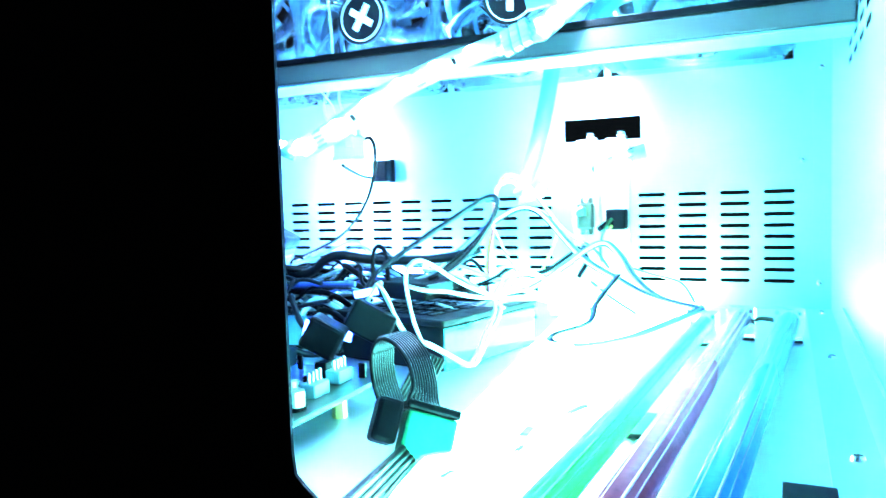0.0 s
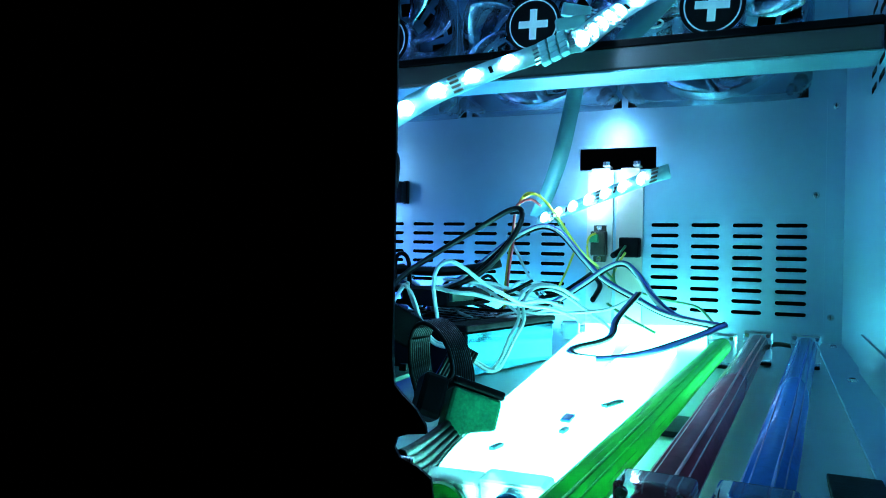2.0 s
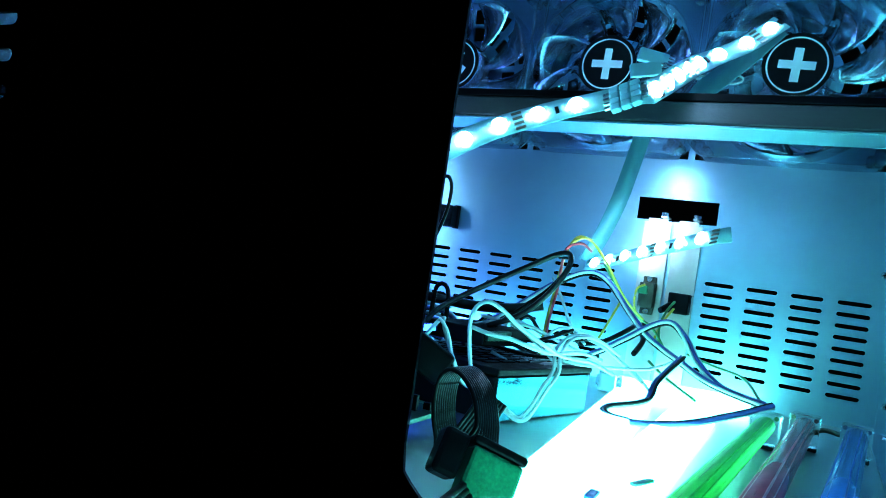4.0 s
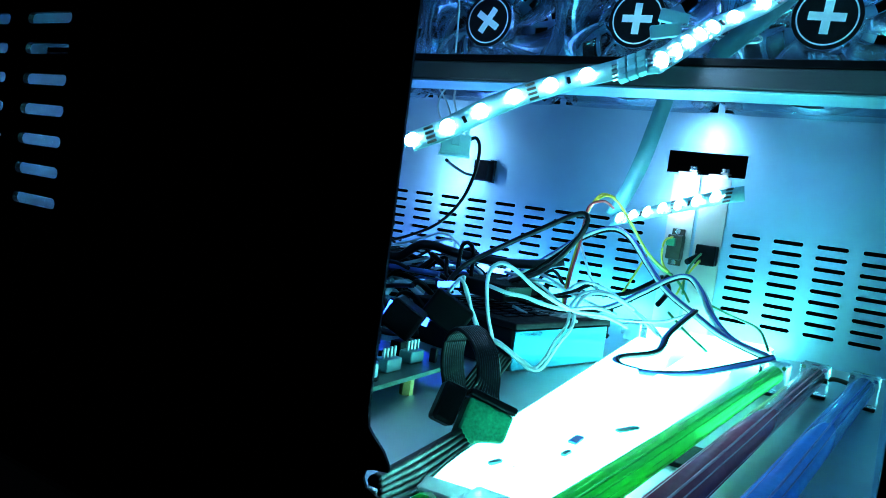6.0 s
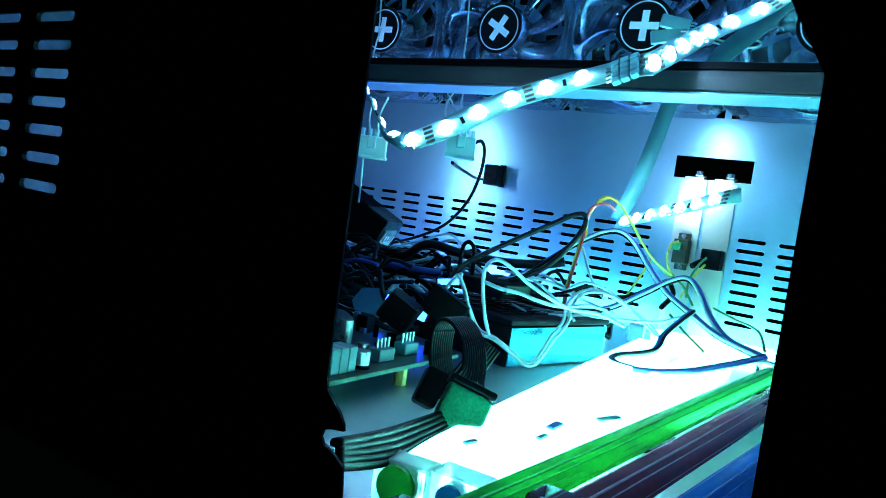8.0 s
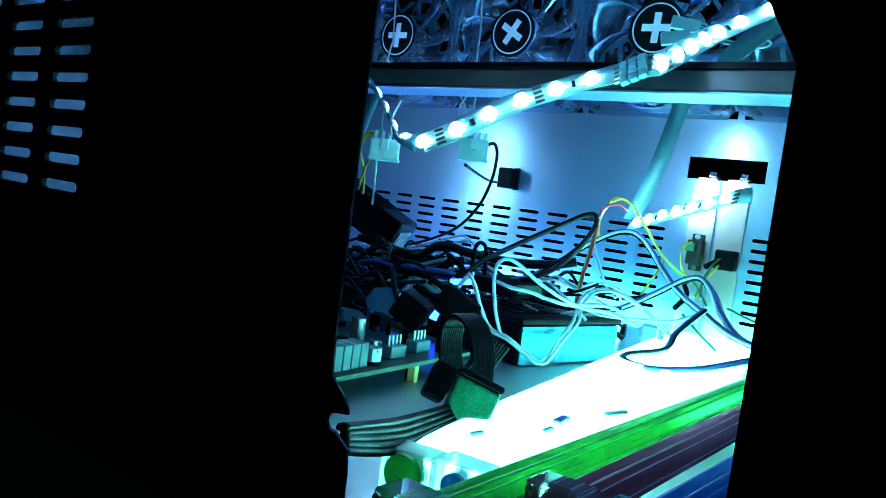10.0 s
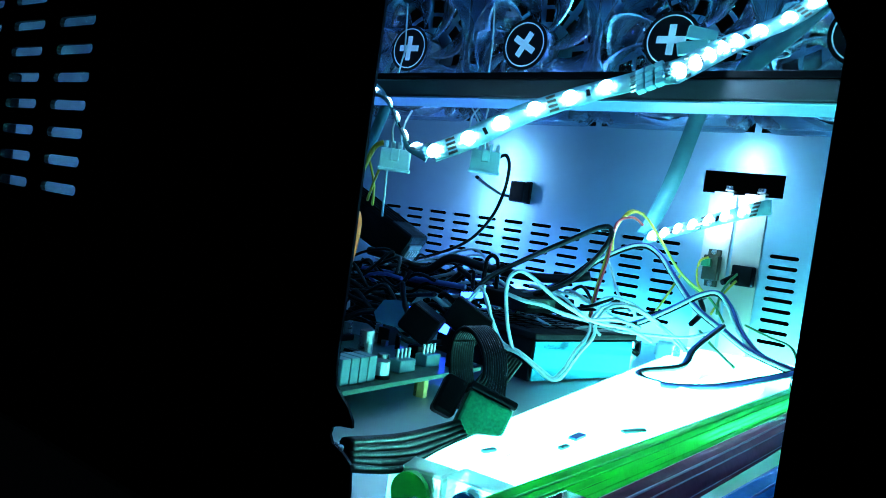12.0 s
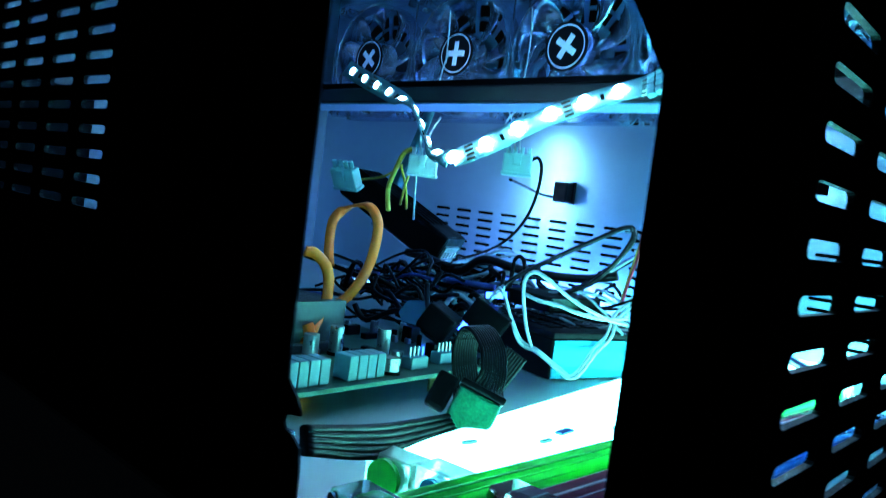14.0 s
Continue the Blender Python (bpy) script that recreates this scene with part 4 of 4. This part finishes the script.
multi_cable("white_wire_pair", [(-0.0821, -0.2500, 0.0335), (-0.0758, -0.2500, 0.0421), (-0.0734, -0.2500, 0.0404), (-0.0706, -0.2450, 0.0289), (-0.0654, -0.2420, 0.0178), (-0.0562, -0.2400, 0.0148), (-0.0471, -0.2360, 0.0090), (-0.0407, -0.2340, 0.0058), (-0.0380, -0.2300, 0.0094), (-0.0352, -0.2250, 0.0187), (-0.0341, -0.2150, 0.0261), (-0.0374, -0.2050, 0.0343), (-0.0350, -0.1950, 0.0404), (-0.0270, -0.1850, 0.0409), (-0.0192, -0.1700, 0.0344)],
            ((-0.0011, 0, 0.0008, WHITE_PVC, "white wire"), (0.0013, -0.0006, 0.0008, WHITE_PVC, "white wire")), "pair of white wires hanging in front of the metal box")
cable("white_wire", [(-0.0603, -0.2400, 0.0160), (-0.0616, -0.2450, 0.0267), (-0.0617, -0.2500, 0.0412), (-0.0580, -0.2550, 0.0493), (-0.0519, -0.2570, 0.0529), (-0.0471, -0.2520, 0.0501), (-0.0413, -0.2450, 0.0440), (-0.0339, -0.2350, 0.0380), (-0.0317, -0.2150, 0.0328), (-0.0264, -0.1900, 0.0299), (-0.0190, -0.1750, 0.0246)], 0.0009, WHITE_PVC, "white wire looping above the metal box")
cable("white_wire", [(-0.0605, -0.2500, 0.0412), (-0.0520, -0.2500, 0.0397), (-0.0446, -0.2450, 0.0388), (-0.0383, -0.2400, 0.0367), (-0.0334, -0.2250, 0.0342), (-0.0292, -0.2000, 0.0343), (-0.0242, -0.1800, 0.0308)], 0.0009, WHITE_PVC, "white wire looping above the metal box")
for k, pts in enumerate(([(-0.0611, -0.1600, 0.0340), (-0.0542, -0.1550, 0.0406), (-0.0428, -0.1500, 0.0397), (-0.0288, -0.1450, 0.0318), (-0.0147, -0.1400, 0.0219), (-0.0061, -0.1500, 0.0169)], [(-0.0510, -0.1700, 0.0314), (-0.0428, -0.1650, 0.0380), (-0.0318, -0.1600, 0.0363), (-0.0216, -0.1500, 0.0282), (-0.0095, -0.1500, 0.0197)],
                         [(-0.0540, -0.1800, 0.0281), (-0.0419, -0.1700, 0.0255), (-0.0269, -0.1600, 0.0257), (-0.0093, -0.1500, 0.0276), (0.0017, -0.1400, 0.0331)], [(-0.0718, -0.2000, 0.0268), (-0.0614, -0.1900, 0.0225), (-0.0474, -0.1800, 0.0273), (-0.0364, -0.1700, 0.0312)],
                         [(-0.0711, -0.1300, 0.0656), (-0.0616, -0.1400, 0.0566), (-0.0519, -0.1450, 0.0418), (-0.0419, -0.1500, 0.0342)])):
    cable("white_wire", pts, 0.0008, WHITE_PVC, "thin white wire in the tangle behind the metal box", group="tangled white wires")
cable("black_cable", [(-0.0979, -0.2350, 0.0170), (-0.1018, -0.2200, 0.0305), (-0.0981, -0.2100, 0.0432), (-0.0787, -0.2000, 0.0584), (-0.0626, -0.1900, 0.0700), (-0.0507, -0.1870, 0.0773), (-0.0447, -0.1860, 0.0778), (-0.0448, -0.1860, 0.0711), (-0.0519, -0.1880, 0.0583), (-0.0636, -0.1900, 0.0461), (-0.0782, -0.1950, 0.0381)], 0.0014, GREY_PVC, "dark cable looping up to the hanging LED strip")
cable("black_cable", [(-0.0522, -0.1800, 0.0767), (-0.0464, -0.1800, 0.0763), (-0.0478, -0.1800, 0.0696), (-0.0552, -0.1800, 0.0596), (-0.0674, -0.1800, 0.0486), (-0.0774, -0.1900, 0.0376)], 0.0012, BLACK_PVC, "thin black cable beside the dark loop")
cable("black_cable", [(-0.1403, -0.1500, 0.1136), (-0.1356, -0.1500, 0.1149), (-0.1336, -0.1480, 0.1084), (-0.1367, -0.1450, 0.0933), (-0.1467, -0.1400, 0.0758), (-0.1650, -0.1350, 0.0591), (-0.1925, -0.1300, 0.0467), (-0.2214, -0.1300, 0.0374)], 0.0011, BLACK_PVC, "thin black wire drooping across the rear panel")
cable("black_cable", [(-0.2011, -0.1900, 0.0448), (-0.1774, -0.1900, 0.0429), (-0.1649, -0.1880, 0.0389), (-0.1557, -0.1860, 0.0394), (-0.1457, -0.1840, 0.0470), (-0.1371, -0.1820, 0.0487), (-0.1193, -0.1780, 0.0462), (-0.0971, -0.1700, 0.0452), (-0.0765, -0.1650, 0.0473), (-0.0638, -0.1600, 0.0510)], 0.0027, GREY_PVC, "thick dark sleeved cable lying across the tangle")
cable("black_cable", [(-0.1072, -0.2000, 0.0325), (-0.1070, -0.2000, 0.0466), (-0.1062, -0.2000, 0.0529), (-0.1028, -0.2000, 0.0550), (-0.0992, -0.2000, 0.0509), (-0.0984, -0.2000, 0.0371)], 0.0012, BLACK_PVC, "small black wire loop standing up from the tangle")
cable("black_cable", [(-0.1142, -0.2600, 0.0372), (-0.1027, -0.2700, 0.0283), (-0.0888, -0.2800, 0.0239)], 0.0014, BLACK_PVC, "black lead of the cube plug")
for k, (pts, m, word) in enumerate((([(-0.0665, -0.1300, 0.0662), (-0.0669, -0.1300, 0.0779), (-0.0656, -0.1250, 0.0852), (-0.0603, -0.1200, 0.0906), (-0.0548, -0.1150, 0.0882), (-0.0474, -0.1100, 0.0783), (-0.0391, -0.0900, 0.0596), (-0.0337, -0.0600, 0.0482)], YELLOW_PVC, "yellow"),
                                    ([(-0.0600, -0.1600, 0.0278), (-0.0630, -0.1500, 0.0432), (-0.0641, -0.1400, 0.0612), (-0.0652, -0.1350, 0.0762), (-0.0650, -0.1300, 0.0839), (-0.0588, -0.1250, 0.0870), (-0.0542, -0.1200, 0.0835)], RED_PVC, "red"),
                                    ([(-0.0611, -0.1600, 0.0260), (-0.0645, -0.1500, 0.0397), (-0.0656, -0.1400, 0.0593), (-0.0654, -0.1350, 0.0728), (-0.0654, -0.1300, 0.0815), (-0.0632, -0.1200, 0.0909), (-0.0562, -0.1150, 0.0901)], YELLOW_PVC, "yellow"),
                                    ([(-0.0517, -0.1000, 0.0783), (-0.0434, -0.0900, 0.0642), (-0.0372, -0.0700, 0.0513), (-0.0294, -0.0500, 0.0434), (-0.0194, -0.0500, 0.0304)], GREEN_PVC, "green"),
                                    ([(-0.0615, -0.0600, 0.0282), (-0.0576, -0.0500, 0.0422), (-0.0543, -0.0400, 0.0564)], YELLOW_PVC, "yellow"),
                                    ([(-0.0452, -0.0160, 0.0703), (-0.0490, -0.0200, 0.0672), (-0.0496, -0.0220, 0.0595), (-0.0474, -0.0220, 0.0507), (-0.0414, -0.0200, 0.0441)], YELLOW_PVC, "yellow"),
                                    ([(-0.0236, -0.0200, 0.0616), (-0.0259, -0.0300, 0.0553), (-0.0271, -0.0400, 0.0456), (-0.0244, -0.0500, 0.0350)], GREEN_PVC, "green"),
                                    ([(-0.0236, -0.0200, 0.0570), (-0.0276, -0.0300, 0.0474), (-0.0294, -0.0450, 0.0339)], YELLOW_PVC, "yellow"),
                                    ([(-0.0061, -0.0500, 0.0312), (0.0124, -0.0700, 0.0287), (0.0311, -0.1000, 0.0278), (0.0428, -0.1400, 0.0228)], GREEN_PVC, "green"),
                                    ([(-0.0187, -0.1000, 0.0272), (-0.0037, -0.1200, 0.0215), (0.0156, -0.1500, 0.0174)], GREEN_PVC, "green"),
                                    ([(-0.1696, -0.2350, 0.0970), (-0.1688, -0.2300, 0.0858), (-0.1764, -0.2200, 0.0732)], YELLOW_PVC, "yellow"),
                                    ([(-0.1476, -0.2450, 0.1015), (-0.1584, -0.2400, 0.0890), (-0.1717, -0.2300, 0.0753)], YELLOW_PVC, "yellow"),
                                    ([(-0.2051, -0.2000, 0.1005), (-0.2207, -0.2000, 0.0922), (-0.2427, -0.2000, 0.0885)], YELLOW_PVC, "yellow"))):
    cable("thin_wire", pts, 0.0008, m, "thin " + word + " wire near the rear panel", group="thin coloured wires")
cable("black_cable", [(-0.0692, -0.0700, 0.0270), (-0.0578, -0.0600, 0.0297), (-0.0472, -0.0500, 0.0376), (-0.0447, -0.0300, 0.0424)], 0.0016, BLACK_PVC, "black lead running to the slot bracket")
cable("black_cable", [(-0.0414, -0.0200, 0.0438), (-0.0418, -0.0300, 0.0410), (-0.0362, -0.0400, 0.0344), (-0.0365, -0.0600, 0.0263)], 0.0018, BLACK_PVC, "black lead running to the slot bracket")
for k, pts in enumerate(([(-0.1430, -0.1650, 0.1177), (-0.1527, -0.1550, 0.1262), (-0.1672, -0.1400, 0.1373), (-0.1872, -0.1200, 0.1488)], [(-0.1398, -0.1650, 0.1179), (-0.1522, -0.1500, 0.1289), (-0.1681, -0.1300, 0.1410), (-0.1743, -0.1200, 0.1503)], [(-0.1477, -0.1650, 0.1161), (-0.1651, -0.1500, 0.1283), (-0.1728, -0.1400, 0.1389), (-0.1813, -0.1200, 0.1502)],
                         [(-0.1453, -0.2450, 0.1051), (-0.1469, -0.2450, 0.1136), (-0.1495, -0.2400, 0.1217)], [(-0.1398, -0.2450, 0.1054), (-0.1402, -0.2450, 0.1138), (-0.1484, -0.2300, 0.1259)], [(-0.1518, -0.2400, 0.0928), (-0.1552, -0.2350, 0.0776), (-0.1593, -0.2300, 0.0678)],
                         [(-0.2710, -0.1000, 0.1998), (-0.2653, -0.1100, 0.1885), (-0.2588, -0.1200, 0.1733)], [(-0.2855, -0.0900, 0.2361), (-0.2792, -0.0950, 0.2167), (-0.2642, -0.1100, 0.1885)], [(-0.2025, -0.0900, 0.2315), (-0.1925, -0.1000, 0.2040), (-0.1782, -0.1200, 0.1732)],
                         [(-0.019, -0.130, 0.186), (-0.004, -0.130, 0.181), (0.010, -0.130, 0.182), (0.014, -0.130, 0.180), (0.010, -0.130, 0.178), (-0.003, -0.130, 0.179), (-0.018, -0.130, 0.183)])):
    cable("clear_wire", pts, 0.0006, WHITE_PVC, "thin pale wire beside the fans and connectors", group="pale fan wires")
cable("black_cable", [(-0.1517, -0.1550, 0.0997), (-0.1811, -0.1000, 0.0994), (-0.2063, -0.0400, 0.0971), (-0.2117, -0.0180, 0.0971)], 0.0011, BLACK_PVC, "thin black lead running to the wall jack")

cable("yellow_cable", [(-0.1490, -0.2480, 0.1060), (-0.1530, -0.2500, 0.1030), (-0.1580, -0.2500, 0.0940), (-0.1620, -0.2500, 0.0830), (-0.1620, -0.2480, 0.0710)], 0.0014, YELLOW_PVC, "thick yellow wire hanging from the nylon connector")
for pts in ([(-0.191, -0.155, 0.040), (-0.167, -0.155, 0.048), (-0.147, -0.155, 0.055), (-0.138, -0.155, 0.050), (-0.141, -0.155, 0.041)],
            [(-0.187, -0.158, 0.037), (-0.162, -0.158, 0.045), (-0.141, -0.157, 0.052), (-0.133, -0.155, 0.047), (-0.135, -0.155, 0.039)],
            [(-0.207, -0.150, 0.033), (-0.186, -0.152, 0.042), (-0.161, -0.155, 0.042), (-0.139, -0.157, 0.039)]):
    cable("white_wire", pts, 0.0008, WHITE_PVC, "thin pale wire arching in front of the vent slots", group="pale arching wires")
for pts, m, word in (([(-0.091, -0.190, 0.036), (-0.078, -0.190, 0.040), (-0.059, -0.188, 0.041), (-0.044, -0.185, 0.036), (-0.027, -0.180, 0.031)], WHITE_PVC, "white"),
                     ([(-0.086, -0.192, 0.031), (-0.069, -0.190, 0.028), (-0.048, -0.188, 0.028), (-0.024, -0.185, 0.033)], BLACK_PVC, "black"),
                     ([(-0.086, -0.186, 0.042), (-0.067, -0.188, 0.040), (-0.051, -0.190, 0.032), (-0.040, -0.190, 0.024)], WHITE_PVC, "white"),
                     ([(-0.104, -0.195, 0.040), (-0.094, -0.192, 0.033), (-0.074, -0.190, 0.031), (-0.052, -0.188, 0.036), (-0.038, -0.185, 0.043)], BLACK_PVC, "black"),
                     ([(-0.100, -0.180, 0.036), (-0.080, -0.182, 0.033), (-0.056, -0.184, 0.034), (-0.030, -0.178, 0.040)], BLACK_PVC, "black")):
    cable("loose_wire", pts, 0.0008, m, "thin " + word + " wire in the tangle over the metal box", group="wires over the metal box")

# ---- orange data cable ----
OR = [(-0.0792, -0.3600, 0.0018), (-0.0800, -0.3550, 0.0121), (-0.0897, -0.3500, 0.0208), (-0.1175, -0.3300, 0.0217), (-0.1187, -0.3200, 0.0244), (-0.1160, -0.3100, 0.0307), (-0.1111, -0.3050, 0.0433), (-0.1124, -0.3000, 0.0564), (-0.1131, -0.3000, 0.0669), (-0.1213, -0.3000, 0.0730), (-0.1353, -0.3000, 0.0706), (-0.1386, -0.3050, 0.0638), (-0.1333, -0.3100, 0.0506), (-0.1253, -0.3150, 0.0436)]
fr = ribbon_frames(OR, [Vector((0.4, 0.8, 0.3))] * len(OR))
bm = bmesh.new()
add_ribbon(bm, fr, 0.0046, 0.0014)
single("data_cable", bm, ORANGE_PVC, "flat orange data cable in loose loops above the board", "cable", "orange data cables")
OR2 = [(-0.1118, -0.3400, 0.0509), (-0.1104, -0.3350, 0.0500), (-0.1077, -0.3300, 0.0433), (-0.1062, -0.3300, 0.0313), (-0.1002, -0.3400, 0.0206), (-0.0981, -0.3450, 0.0142)]
fr = ribbon_frames(OR2, [Vector((0.4, 0.8, 0.3))] * len(OR2))
bm = bmesh.new()
add_ribbon(bm, fr, 0.0046, 0.0014)
single("data_cable", bm, ORANGE_PVC, "flat orange data cable in loose loops above the board", "cable", "orange data cables")

# ---- tangle of dark wires over the board ----
rnd = random.Random(11)
for k in range(95):
    x, y = rnd.uniform(-0.21, -0.07), rnd.uniform(-0.26, -0.12)
    if x > -0.145 and y < -0.145:
        x -= 0.06
    a = rnd.uniform(-0.5, 0.9)
    L = rnd.uniform(0.04, 0.11 if x < -0.17 else 0.07)
    z = rnd.uniform(0.010, 0.042)
    pts = []
    for i in range(5):
        q = i / 4 - 0.5
        pts.append((x + math.cos(a) * L * q + rnd.uniform(-0.008, 0.008), y + math.sin(a) * L * q + rnd.uniform(-0.008, 0.008), max(0.004, z + rnd.uniform(-0.008, 0.010) - 0.012 * abs(q))))
    m, word = rnd.choice(((BLACK_PVC, "black"), (BLACK_PVC, "black"), (GREY_PVC, "dark grey"), (BLACK_PVC, "black"), (BLACK_PVC, "black"), (BLACK_PVC, "black"), (GREY_PVC, "dark grey"), (BLUE_PVC, "dark blue"), (WHITE_PVC, "white")))
    cable("loose_wire", pts, rnd.choice((0.0009, 0.0011, 0.0016)), m, word + " wire tangled behind the motherboard", group="tangled dark wires", per=6)
for k in range(6):
    z = 0.014 + 0.003 * k
    cable("loose_wire", [(-0.20, -0.155 - 0.006 * k, z + 0.012), (-0.165, -0.165 - 0.004 * k, z + 0.004), (-0.13, -0.15 - 0.006 * k, z + 0.014), (-0.105, -0.150 - 0.006 * k, z + 0.010), (-0.095, -0.16 - 0.006 * k, z)],
          0.0010, WHITE_PVC if k % 2 else BLUE_PVC, "pale wire looping in front of the vent slots", group="pale looping wires")
